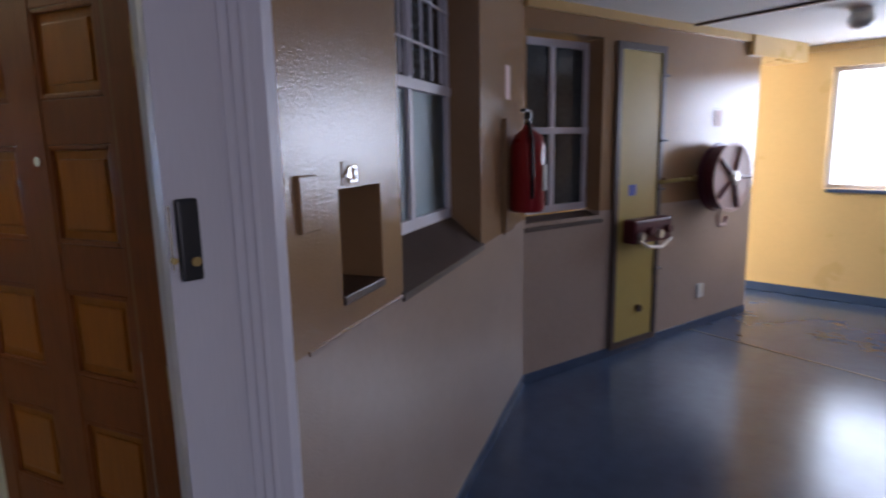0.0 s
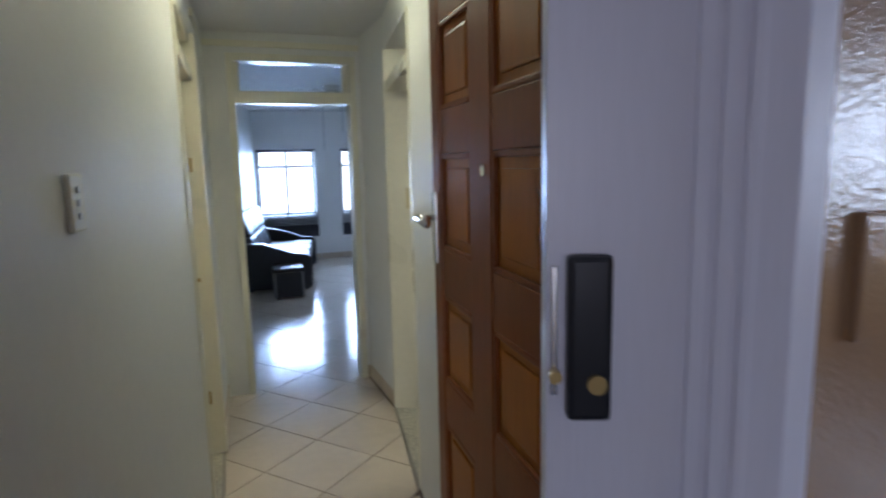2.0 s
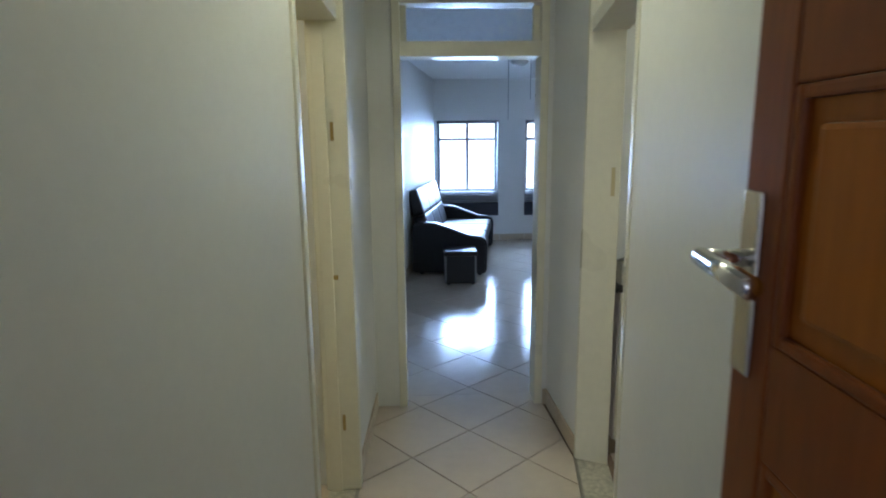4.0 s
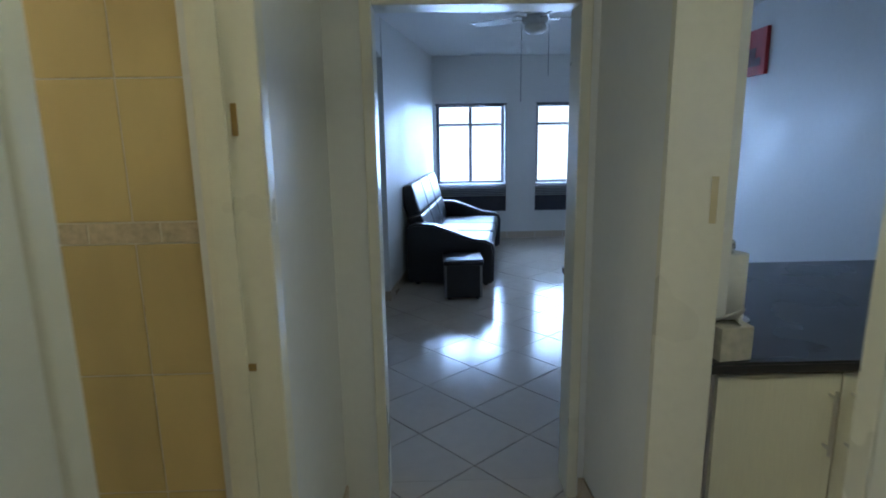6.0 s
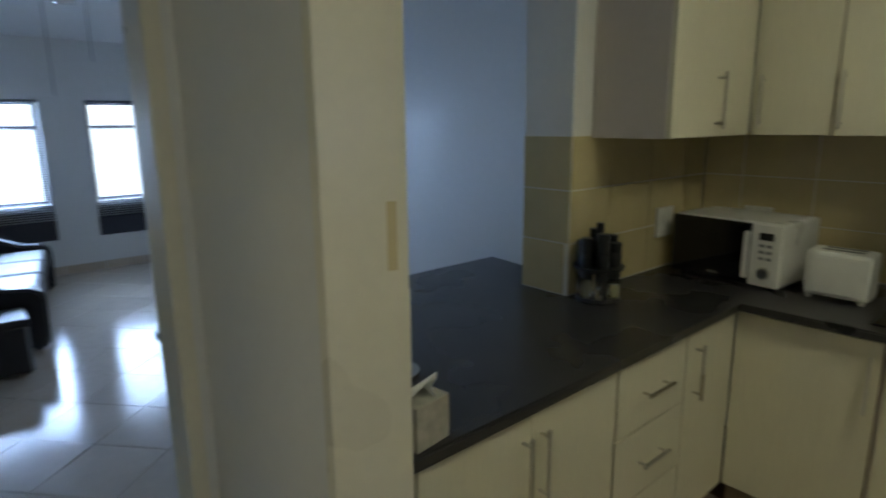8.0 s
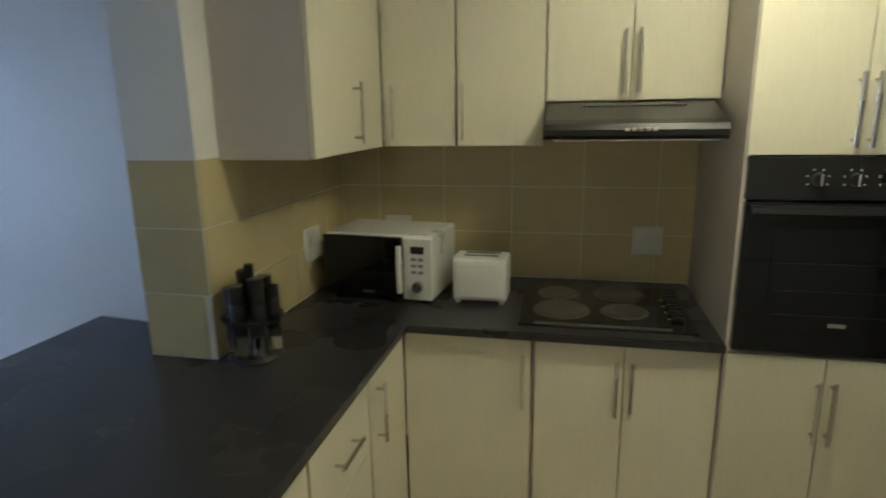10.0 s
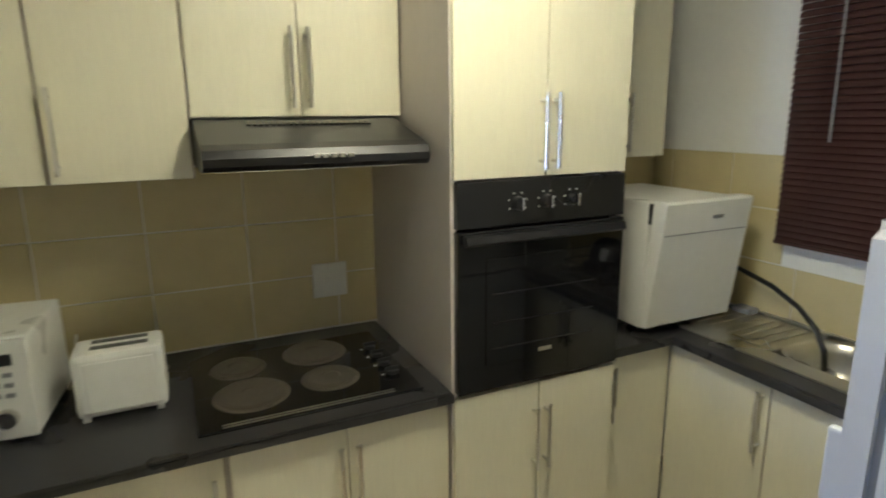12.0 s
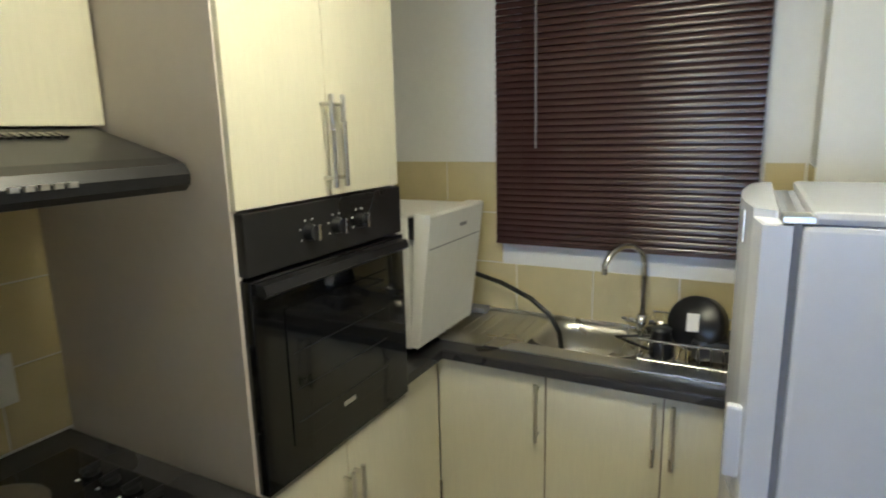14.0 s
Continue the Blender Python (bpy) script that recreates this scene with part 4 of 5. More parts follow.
cabinet("cream wood-grain wall cabinet between oven tower and window", FU, X(-1.886), X(-1.36), 1.535, 2.32, 0.33, [(X(-1.88), X(-1.60), 1.535, 2.32, (X(-1.63), 1.56, X(-1.63), 1.78)), (X(-1.60), X(-1.362), 1.535, 2.32, (X(-1.57), 1.56, X(-1.57), 1.78))])
FU2 = Matrix(((0, -1, 0, -3.79), (1, 0, 0, 0), (0, 0, 1, 0), (0, 0, 0, 1)))
cabinet("cream wood-grain wall cabinet on the stub wall with grey side", FU2, 2.93, 3.59, 1.535, 2.32, 0.325, [(2.93, 3.598, 1.535, 2.32, (3.28, 1.565, 3.28, 1.78))])

# microwave
MW = Matrix.Translation((-3.805, 3.49, 0.907)) @ Matrix.Rotation(radians(-5), 4, "Z")
mw = thing("microwave_oven", (-3.79, 3.65, 0.907), "white microwave oven with a black glass door on the worktop", "microwave")
part("case", box((-0.235, 0.012, 0.012), (0.245, 0.335, 0.278), 0.012, MW), M_WHITE, mw)
door = part("door", box((-0.24, -0.008, 0.012), (0.115, 0.012, 0.272), 0.006, MW), M_GLOSS, mw, "black glass door")
part("handle", box((0.098, -0.032, 0.04), (0.118, -0.006, 0.24), 0.008, MW), M_WHITE, door, "white curved handle")
part("badge", box((-0.06, -0.0095, 0.03), (-0.01, -0.0078, 0.042), m=MW), M_STEEL, door)
pn = part("control_panel", box((0.122, -0.008, 0.012), (0.245, 0.012, 0.272), 0.006, MW), M_WHITE, mw)
part("display", box((0.155, -0.0095, 0.208), (0.212, -0.0078, 0.238), m=MW), M_BLACK, pn, "dark display")
for k in range(3):
    for i in range(2):
        part("button", box((0.157 + 0.03 * i, -0.0095, 0.178 - 0.027 * k), (0.178 + 0.03 * i, -0.0078, 0.190 - 0.027 * k), m=MW), M_GREY, pn)
part("dial", rod(MW @ Vector((0.183, -0.006, 0.07)), MW @ Vector((0.183, -0.024, 0.07)), 0.026, 20, 0.022), M_STEEL, pn, "silver dial")
for x in (-0.2, 0.2):
    for y in (0.04, 0.29):
        part("foot", rod(MW @ Vector((x, y, -0.001)), MW @ Vector((x, y, 0.014)), 0.014, 10), M_BLACK, mw)

ts = thing("toaster", (-3.375, 3.565, 0.905), "white two-slice toaster on the worktop", "toaster")
part("body", box((-3.485, 3.495, 0.918), (-3.262, 3.635, 1.10), 0.018), M_WHITE, ts)
for y in (3.53, 3.58):
    part("slot", box((-3.44, y, 1.0985), (-3.30, y + 0.024, 1.1015)), M_BLACK, ts)
part("lever", box((-3.467, 3.55, 1.03), (-3.485, 3.58, 1.05), 0.003), M_WHITE, ts)
part("front_panel", box((-3.455, 3.491, 0.935), (-3.29, 3.496, 1.075), 0.002), M_WHITE, ts)
for x in (-3.465, -3.285):
    for y in (3.515, 3.615):
        part("foot", box((x - 0.01, y - 0.01, 0.9055), (x + 0.01, y + 0.01, 0.92), 0.002), M_WHITE, ts)
part("cord", add_tube(bmesh.new(), [(-3.485, 3.585, 0.925), (-3.485, 3.535, 0.912), (-3.495, 3.585, 0.912), (-3.515, 3.75, 0.93), (-3.525, 3.93, 1.02)], 0.004, 6), M_WHITE, ts)


def socket(name, lo, hi, label, toggles):
    e = thing(name, ((lo[0] + hi[0]) / 2, (lo[1] + hi[1]) / 2, lo[2]), label, "socket")
    part("plate", box(lo, hi, 0.004), M_WHITE, e)
    for a, b in toggles:
        part("switch", box(a, b, 0.002), M_WHITE, e)


socket("wall_socket", (-2.75, 3.918, 1.035), (-2.62, 3.931, 1.165), "white switched wall socket on the tiles", [((-2.70, 3.914, 1.09), (-2.67, 3.919, 1.11))])
socket("wall_socket", (-3.90, 3.918, 1.06), (-3.77, 3.931, 1.19), "white wall socket behind the microwave", [((-3.85, 3.914, 1.11), (-3.82, 3.919, 1.13))])
socket("wall_socket", (-4.112, 3.46, 1.06), (-4.098, 3.60, 1.20), "white wall socket on the stub wall tiles", [((-4.099, 3.52, 1.12), (-4.094, 3.55, 1.14))])

# carousel of black-capped jars by the stub wall
jr = thing("jar_carousel", (-4.01, 2.86, 0.905), "black carousel holding clear jars with black caps", "jar carousel")
part("base", add_lathe(bmesh.new(), (-4.01, 2.86, 0.9055), [(0.085, 0), (0.09, 0.008), (0.08, 0.018), (0.02, 0.022)], 24), M_BLACK, jr)
part("post", rod((-4.01, 2.86, 0.92), (-4.01, 2.86, 1.215), 0.014), M_BLACK, jr)
part("ring", add_lathe(bmesh.new(), (-4.01, 2.86, 1.035), [(0.045, 0), (0.095, 0.0), (0.098, 0.012), (0.045, 0.012)], 24), M_BLACK, jr)
for k in range(6):
    a = k * math.tau / 6 + 0.3
    x, y = -4.01 + 0.062 * math.cos(a), 2.86 + 0.062 * math.sin(a)
    for z, tall in ((0.925, 0.10), (1.048, 0.08)):
        j = part("jar", add_lathe(bmesh.new(), (x, y, z), [(0.022, 0), (0.025, 0.005), (0.025, tall - 0.03), (0.020, tall - 0.022)], 14), M_GLASS if z < 1 else M_BLACK, jr, "", True)
        part("cap", rod((x, y, z + tall - 0.022), (x, y, z + tall + 0.014 + 0.02 * (k % 3)), 0.024, 14), M_BLACK, j, "black cap")

# dishwasher, standing on the worktop
dw = thing("countertop_dishwasher", (-1.34, 3.65, 0.905), "white countertop dishwasher with its door slightly ajar", "dishwasher")
part("case", box((-1.685, 3.335, 0.93), (-1.265, 3.81, 1.40), 0.008), M_WHITE, dw)
AJ = Matrix.Translation((0, 3.335, 0.940)) @ Matrix.Rotation(radians(7.4), 4, "X")
fd = part("door", add_profile(bmesh.new(), [(3.332, 0.942), (3.308, 0.940), (3.302, 0.946), (3.243, 1.400), (3.250, 1.408), (3.305, 1.408)], "x", -1.69, -1.27), M_WHITE, dw, "white door panel")
part("panel_line", box((-1.68, -0.0335, 0.355), (-1.28, -0.0300, 0.358), m=AJ), M_GREY, fd)
part("badge", box((-1.46, -0.0338, 0.405), (-1.41, -0.0300, 0.417), m=AJ), M_GREY, fd)
# solid black strip: the shade of the ajar door put in as colour
part("gap", box((-1.68, 3.318, 1.32), (-1.275, 3.336, 1.394)), M_BLACK, dw, "black strip for the shade behind the door")
for x in (-1.64, -1.31):
    for y in (3.43, 3.77):
        part("foot", rod((x, y, 0.9055), (x, y, 0.931), 0.018, 10), M_BLACK, dw)
part("hose", add_tube(bmesh.new(), [(-1.26, 3.50, 1.09), (-1.13, 3.38, 1.085), (-1.14, 3.22, 1.05), (-1.18, 3.08, 1.01), (-1.21, 2.99, 0.96), (-1.22, 2.95, 0.90), (-1.22, 2.94, 0.83)], 0.010), M_BLACK, dw, "black drain hose", True)

# sink
sk = thing("steel_sink", (-1.3, 2.8, 0.905), "stainless steel sink and drainboard", "sink")
bm = bmesh.new()
for lo, hi in (((-1.49, 2.10, 0.8985), (-1.41, 3.40, 0.911)), ((-1.09, 2.10, 0.8985), (-1.075, 3.40, 0.918)), ((-1.41, 3.02, 0.8985), (-1.09, 3.40, 0.907)), ((-1.41, 2.10, 0.8985), (-1.09, 2.62, 0.907))):
    add_box(bm, lo, hi, 0.002)
part("deck", bm, M_STEEL, sk)
bw = bmesh.new()
ring = lambda sx, sy, z: [bw.verts.new((-1.25 + sx * math.copysign(abs(math.cos(t)) ** 0.6, math.cos(t)), 2.82 + sy * math.copysign(abs(math.sin(t)) ** 0.6, math.sin(t)), z)) for t in (math.tau * k / 28 for k in range(28))]
rings = [ring(0.166, 0.206, 0.9085), ring(0.150, 0.190, 0.903), ring(0.146, 0.185, 0.86), ring(0.135, 0.17, 0.78), ring(0.10, 0.13, 0.755), ring(0.02, 0.02, 0.752)]
for one, two in zip(rings, rings[1:]):
    for k in range(28):
        bw.faces.new((one[k], one[(k + 1) % 28], two[(k + 1) % 28], two[k]))
bw.faces.new(rings[-1])
part("bowl", bw, M_STEEL, sk, "", True)
part("drain", rod((-1.25, 2.82, 0.753), (-1.25, 2.82, 0.757), 0.03, 18), M_CHROME, sk)
for k in range(7):
    part("drain_rib", box((-1.38, 3.07 + 0.045 * k, 0.907), (-1.12, 3.078 + 0.045 * k, 0.9105), 0.001), M_STEEL, sk)
tp = thing("kitchen_tap", (-1.12, 2.66, 0.907), "chrome swan-neck mixer tap", "tap")
part("body", rod((-1.12, 2.66, 0.907), (-1.12, 2.66, 0.98), 0.022, 16), M_CHROME, tp, "", True)
arc = [(-1.12, 2.66, 0.97), (-1.12, 2.66, 1.15)] + [(-1.12 - 0.09 * (1 - math.cos(a)), 2.66 + 0.055 * (1 - math.cos(a)), 1.17 + 0.085 * math.sin(a)) for a in [k * math.pi / 10 for k in range(10)]] + [(-1.298, 2.768, 1.165)]
part("spout", add_tube(bmesh.new(), arc, 0.0105, 10), M_CHROME, tp, "", True)
for dy in (-0.05, 0.05):
    k_ = part("tap_handle", rod((-1.12, 2.66, 0.945), (-1.12, 2.66 + dy, 0.955), 0.009), M_CHROME, tp)
    part("grip", add_rod(rod((-1.145, 2.66 + dy, 0.957), (-1.095, 2.66 + dy, 0.957), 0.006), (-1.12, 2.66 + dy - 0.025, 0.957), (-1.12, 2.66 + dy + 0.025, 0.957), 0.006), M_CHROME, k_)

# dish rack with an upturned black pan
rk = thing("dish_rack", (-1.30, 2.47, 0.91), "chrome wire dish rack beside the sink", "dish rack")
for z in (0.935, 1.0):
    part("rail", add_tube(bmesh.new(), [(-1.45, 2.32, z), (-1.45, 2.62, z), (-1.13, 2.62, z), (-1.13, 2.32, z), (-1.45, 2.32, z)], 0.004, 6), M_CHROME, rk)
for k in range(9):
    y = 2.335 + 0.035 * k
    part("wire", add_tube(bmesh.new(), [(-1.45, y, 1.0), (-1.45, y, 0.917), (-1.13, y, 0.917), (-1.13, y, 1.0)], 0.0025, 6), M_CHROME, rk)
PN = Matrix.Translation((-1.32, 2.47, 1.035)) @ Matrix.Rotation(radians(112), 4, "Y") @ Matrix.Rotation(radians(18), 4, "X")
pan = thing("black_pan", (-1.28, 2.50, 0.93), "black pan drying on its side in the dish rack", "pan")
part("body", add_lathe(bmesh.new(), PN.translation, [(0.085, 0.0), (0.092, 0.010), (0.096, 0.055), (0.092, 0.055), (0.085, 0.013), (0.02, 0.011)], 28, PN), M_BLACK, pan, "", True)
part("base_label", box((-0.03, -0.02, -0.003), (0.03, 0.02, -0.0005), m=PN), M_PAPER, pan, "white paper label")
part("handle", add_tube(bmesh.new(), [PN @ Vector(p) for p in ((0.02, 0.085, 0.035), (0.03, 0.13, 0.04), (0.04, 0.17, 0.035))], 0.015), M_BLACK, pan, "black handle", True)
jug = thing("black_kettle_base", (-1.36, 2.40, 0.918), "small black appliance lying in the dish rack", "appliance")
part("body", add_lathe(bmesh.new(), (-1.37, 2.56, 0.9195), [(0.035, 0), (0.04, 0.01), (0.036, 0.05), (0.03, 0.09), (0.034, 0.10)], 18), M_BLACK, jug, "", True)
part("body", box((-1.36, 2.35, 0.9195), (-1.20, 2.47, 0.99), 0.015), M_BLACK, jug)
part("cord", add_tube(bmesh.new(), [(-1.37, 2.58, 0.99), (-1.38, 2.64, 0.985), (-1.40, 2.70, 0.98), (-1.37, 2.66, 0.955), (-1.38, 2.58, 0.94)], 0.005, 6), M_BLACK, jug, "black cord", True)
cs = thing("cleaning_sponge", (-1.17, 3.33, 0.91), "small grey sponge beside the dishwasher", "sponge")
part("pad", box((-1.16, 3.29, 0.911), (-1.10, 3.37, 0.935), 0.006), M_GREY, cs)
fk = thing("knife_on_drainboard", (-1.36, 3.12, 0.911), "steel knife lying on the drainboard", "knife")
part("blade", box((-1.40, 3.06, 0.9115), (-1.385, 3.18, 0.9135), 0.0005), M_CHROME, fk)

# fridge
fr = thing("fridge_freezer", (-1.942, 2.0, 0), "white upright fridge with a curved door", "fridge")
part("cabinet", box((-2.242, 1.70, 0.03), (-1.672, 2.255, 1.515), 0.010), M_FRIDGE, fr)
arc = [(-2.244 + 0.574 * k / 12, 2.312 + 0.038 * math.sin(math.pi * k / 12) ** 0.7) for k in range(13)]
for lo, hi in ((0.06, 0.98), (0.99, 1.535)):
    bm = add_prism(bmesh.new(), [(-2.244, 2.268), (-1.670, 2.268)] + arc[::-1], lo, hi)
    bmesh.ops.bevel(bm, geom=[e for e in bm.edges if abs(e.verts[0].co.z - e.verts[1].co.z) < 1e-5 and abs(e.verts[0].co.z - hi) < 1e-4], offset=0.022, segments=3, affect="EDGES")
    d = part("door", bm, M_FRIDGE, fr)
    part("seal", box((-2.234, 2.255, lo + 0.01), (-1.682, 2.268, hi - 0.02)), M_GREY, d, "grey rubber door seal")
part("top_panel", box((-2.240, 1.71, 1.515), (-1.674, 2.245, 1.537), 0.010), M_FRIDGE, fr)
part("hinge", box((-2.242, 2.235, 1.516), (-2.192, 2.285, 1.530), 0.003), M_STEEL, fr)
part("badge", box((-2.122, 2.338, 1.46), (-2.090, 2.342, 1.52), 0.001), M_STEEL, fr)
part("handle", box((-2.227, 2.315, 1.04), (-2.207, 2.345, 1.18), 0.006), M_FRIDGE, fr)
for x in (-2.202, -1.712):
    for y in (1.75, 2.2):
        part("foot", rod((x, y, 0), (x, y, 0.035), 0.018, 10), M_BLACK, fr)
part("cord", add_tube(bmesh.new(), [(-1.662, 2.26, 0.85), (-1.922, 2.31, 0.62), (-1.892, 2.33, 0.3), (-1.912, 2.30, 0.03)], 0.005, 6), M_WHITE, fr, "white power cord")

# tissue box and paper towels
tb = thing("tissue_box", (-3.668, 1.675, 0.905), "grey patterned tissue box with a tissue pulled up", "tissue box")
TBM = Matrix.Translation((-3.668, 1.675, 0.9055)) @ Matrix.Rotation(radians(8), 4, "Z")
part("box", box((-0.042, -0.05, 0), (0.042, 0.055, 0.105), 0.003, TBM), M_BOX, tb)
bm = bmesh.new()
pts = [[bm.verts.new(TBM @ Vector((-0.03 + 0.03 * i + 0.008 * math.sin(3 * k), -0.05 + 0.022 * k + 0.02 * i * math.sin(k), 0.104 + (0.055 * math.sin(0.5 + 0.55 * k)) * (i / 2)))) for k in range(6)] for i in range(3)]
for a, b in zip(pts, pts[1:]):
    for k in range(5):
        bm.faces.new((a[k], a[k + 1], b[k + 1], b[k]))
t_ = part("tissue", bm, M_PAPER, tb, "white tissue", True)
t_.modifiers.new("thickness", "SOLIDIFY").thickness = 0.002
pr = thing("paper_towel_roll", (-4.0, 1.84, 0.905), "white paper towel roll on a steel stand", "paper towel")
part("base", add_lathe(bmesh.new(), (-4.0, 1.84, 0.9055), [(0.08, 0), (0.08, 0.008), (0.06, 0.012)], 24), M_STEEL, pr)
part("roll", add_lathe(bmesh.new(), (-4.0, 1.84, 0.92), [(0.02, 0), (0.058, 0.0), (0.059, 0.23), (0.02, 0.231), (0.019, 0.20)], 28), M_PAPER, pr, "", True)
part("post", add_lathe(bmesh.new(), (-4.0, 1.84, 1.10), [(0.01, 0), (0.01, 0.06), (0.014, 0.075), (0.012, 0.095), (0.004, 0.10)], 16), M_CHROME, pr, "", True)

# kitchen window and blind
kw = tagged(new("window_4", to_mesh("window_4", box((-1.0, 2.33, 1.22), (-0.96, 2.37, 2.28)), M_FRAME)), "white-framed kitchen window behind the blind", "window", kind="structure")
for lo, hi in (((-1.0, 3.19, 1.22), (-0.96, 3.23, 2.28)), ((-1.0, 2.37, 1.22), (-0.96, 3.19, 1.26)), ((-1.0, 2.37, 2.24), (-0.96, 3.19, 2.28)), ((-1.0, 2.76, 1.26), (-0.96, 2.80, 2.24))):
    part("window_frame", box(lo, hi, 0.003), M_FRAME, kw)
part("pane", box((-0.982, 2.37, 1.26), (-0.978, 3.19, 2.24)), M_FROST, kw)


def venetian(name, label, plane, n_in, y0, y1, z0, z1, pitch, tilt, mat, width=0.025, bundle=0):
    """A slatted blind in the plane x = plane; n_in points into the room along x."""
    e = thing(name, (plane, (y0 + y1) / 2, z0), label, "blind")
    part("head_rail", box((plane - 0.016, y0, z1), (plane + 0.016, y1, z1 + 0.03), 0.002), mat, e)
    part("bottom_rail", box((plane - 0.013, y0, z0), (plane + 0.013, y1, z0 + 0.014), 0.003), mat, e)
    arch = [(-0.5 + k / 8, 0.16 * (1 - (2 * k / 8 - 1) ** 2)) for k in range(9)]
    prof = [(u * width, v * width) for u, v in arch] + [(u * width, v * width - 0.0008) for u, v in arch[::-1]]
    bm = add_profile(bmesh.new(), prof, "y", 0, y1 - y0)
    for e_ in bm.edges:
        e_.smooth = e_.calc_face_angle(0) < 0.6
    me = to_mesh("slat", bm, mat, True)
    z, k = z0 + 0.02, 0
    while z < z1 - 0.01:
        s = new("slat", me)
        s.parent = e
        s.matrix_parent_inverse = e.matrix_basis.inverted()
        dense = k < bundle
        s.matrix_basis = Matrix.Translation((plane + random.uniform(-0.0003, 0.0003), y0, z)) @ Matrix.Rotation(radians((tilt if not dense else 50) + random.uniform(-0.2, 0.2)), 4, "Y")
        z += pitch if not dense else pitch * 0.7
        k += 1
    for f in (0.12, 0.88):
        y = y0 + f * (y1 - y0)
        part("ladder_cord", rod((plane + 0.013 * n_in, y, z0), (plane + 0.013 * n_in, y, z1), 0.0012, 5), mat, e)
    return e


kb = venetian("kitchen_blind", "closed dark brown venetian blind over the kitchen window", -1.105, -1, 2.31, 3.255, 1.212, 2.30, 0.0245, -64, M_SLATW, width=0.028)
part("wand", rod((-1.135, 3.08, 1.60), (-1.135, 3.085, 2.29), 0.004, 8), M_GREY, kb, "clear plastic tilt wand")

# ---- lounge ----
for n, (y0, y1) in enumerate(((0.92, 1.86), (2.30, 3.34))):
    w = tagged(new("lounge_window_%s" % "ab"[n], to_mesh("lounge_window", box((-10.34, y0, 0.78), (-10.30, y0 + 0.04, 1.87)), M_SLATB)), "dark steel lounge window bright with daylight", "window", kind="structure")
    mid = (y0 + y1) / 2
    for lo, hi in (((-10.34, y1 - 0.04, 0.78), (-10.30, y1, 1.87)), ((-10.34, y0, 0.78), (-10.30, y1, 0.82)), ((-10.34, y0, 1.83), (-10.30, y1, 1.87)), ((-10.345, mid - 0.022, 0.78), (-10.295, mid + 0.022, 1.87)), ((-10.345, y0, 1.575), (-10.295, y1, 1.62))):
        part("window_frame", box(lo, hi, 0.003), M_SLATB, w)
    part("latch", box((-10.29, mid - 0.01, 1.10), (-10.265, mid + 0.01, 1.22), 0.003), M_SLATB, w)
    venetian("lounge_blind", "black venetian blind with open slats hanging below the sill", -10.165, 1, y0 - 0.015, y1 + 0.015, 0.40, 1.85, 0.0245, 24, M_SLATB, bundle=11)

sofa = thing("sofa_bed", (-8.6, 1.0, 0), "black leather sofa bed with curved arms against the wall", "sofa")
SM = Matrix.Translation((-7.80, 0.55, 0)) @ Matrix.Rotation(radians(-8.9), 4, "Z")        # local x runs back along the wall, y into the room
SM = SM @ Matrix.Diagonal((-1, 1, 1, 1))
def sofa_box(name, lo, hi, bev, lab=""):
    bm = box(lo, hi, bev, SM)
    bmesh.ops.recalc_face_normals(bm, faces=bm.faces)
    return part(name, bm, M_LEATHER, sofa, lab)
sofa_box("base", (0.16, 0.05, 0.03), (1.84, 0.82, 0.28), 0.02)
for k in range(3):
    sofa_box("seat_cushion", (0.17 + 0.555 * k, 0.20, 0.28), (0.715 + 0.555 * k, 0.86, 0.445), 0.045)
for k in range(3):
    bm = bmesh.new()
    lean = Matrix.Translation((0.17 + 0.555 * k, 0.20, 0.42)) @ Matrix.Rotation(radians(17), 4, "X")
    for lo, hi in ((0.0, 0.30), (0.30, 0.62)):
        add_box(bm, (0, -0.14, lo), (0.55, 0.02, hi), 0.035, SM @ lean)
    bmesh.ops.recalc_face_normals(bm, faces=bm.faces)
    part("back_cushion", bm, M_LEATHER, sofa)
for x in (0.0, 1.84):
    shape = [(0.0, 0.03), (0.0, 0.60), (0.10, 0.635), (0.28, 0.625), (0.48, 0.56), (0.66, 0.49), (0.80, 0.475), (0.87, 0.44), (0.89, 0.38), (0.88, 0.03)]
    bm = bmesh.new()
    one, two = ([bm.verts.new(SM @ Vector((w, y, z))) for y, z in shape] for w in (x, x + 0.16))
    bm.faces.new(one)
    bm.faces.new(two[::-1])
    for i in range(len(shape)):
        k = (i + 1) % len(shape)
        bm.faces.new((one[k], one[i], two[i], two[k]))
    bmesh.ops.recalc_face_normals(bm, faces=bm.faces)
    bmesh.ops.bevel(bm, geom=[e for e in bm.edges if len(e.link_faces) == 2 and e.calc_face_angle(0) > 1.0], offset=0.02, segments=2, affect="EDGES")
    part("arm", bm, M_LEATHER, sofa, "curved padded arm")
for x in (0.08, 1.92):
    for y in (0.1, 0.8):
        p = SM @ Vector((x, y, 0))
        part("foot", rod(p, p + Vector((0, 0, 0.035)), 0.025, 10), M_BLACK, sofa)
stl = thing("ottoman_stool", (-7.40, 1.09, 0), "small black leather cube stool with pale corner strips", "stool")
part("body", box((-7.58, 0.92, 0.02), (-7.24, 1.27, 0.33), 0.012), M_LEATHER, stl)
part("seat", box((-7.59, 0.91, 0.33), (-7.23, 1.28, 0.385), 0.016), M_LEATHER, stl)
for y in (0.925, 1.255):
    part("corner_strip", box((-7.236, y - 0.008, 0.03), (-7.228, y + 0.012, 0.33), 0.002), M_GREY, stl, "pale corner strip")
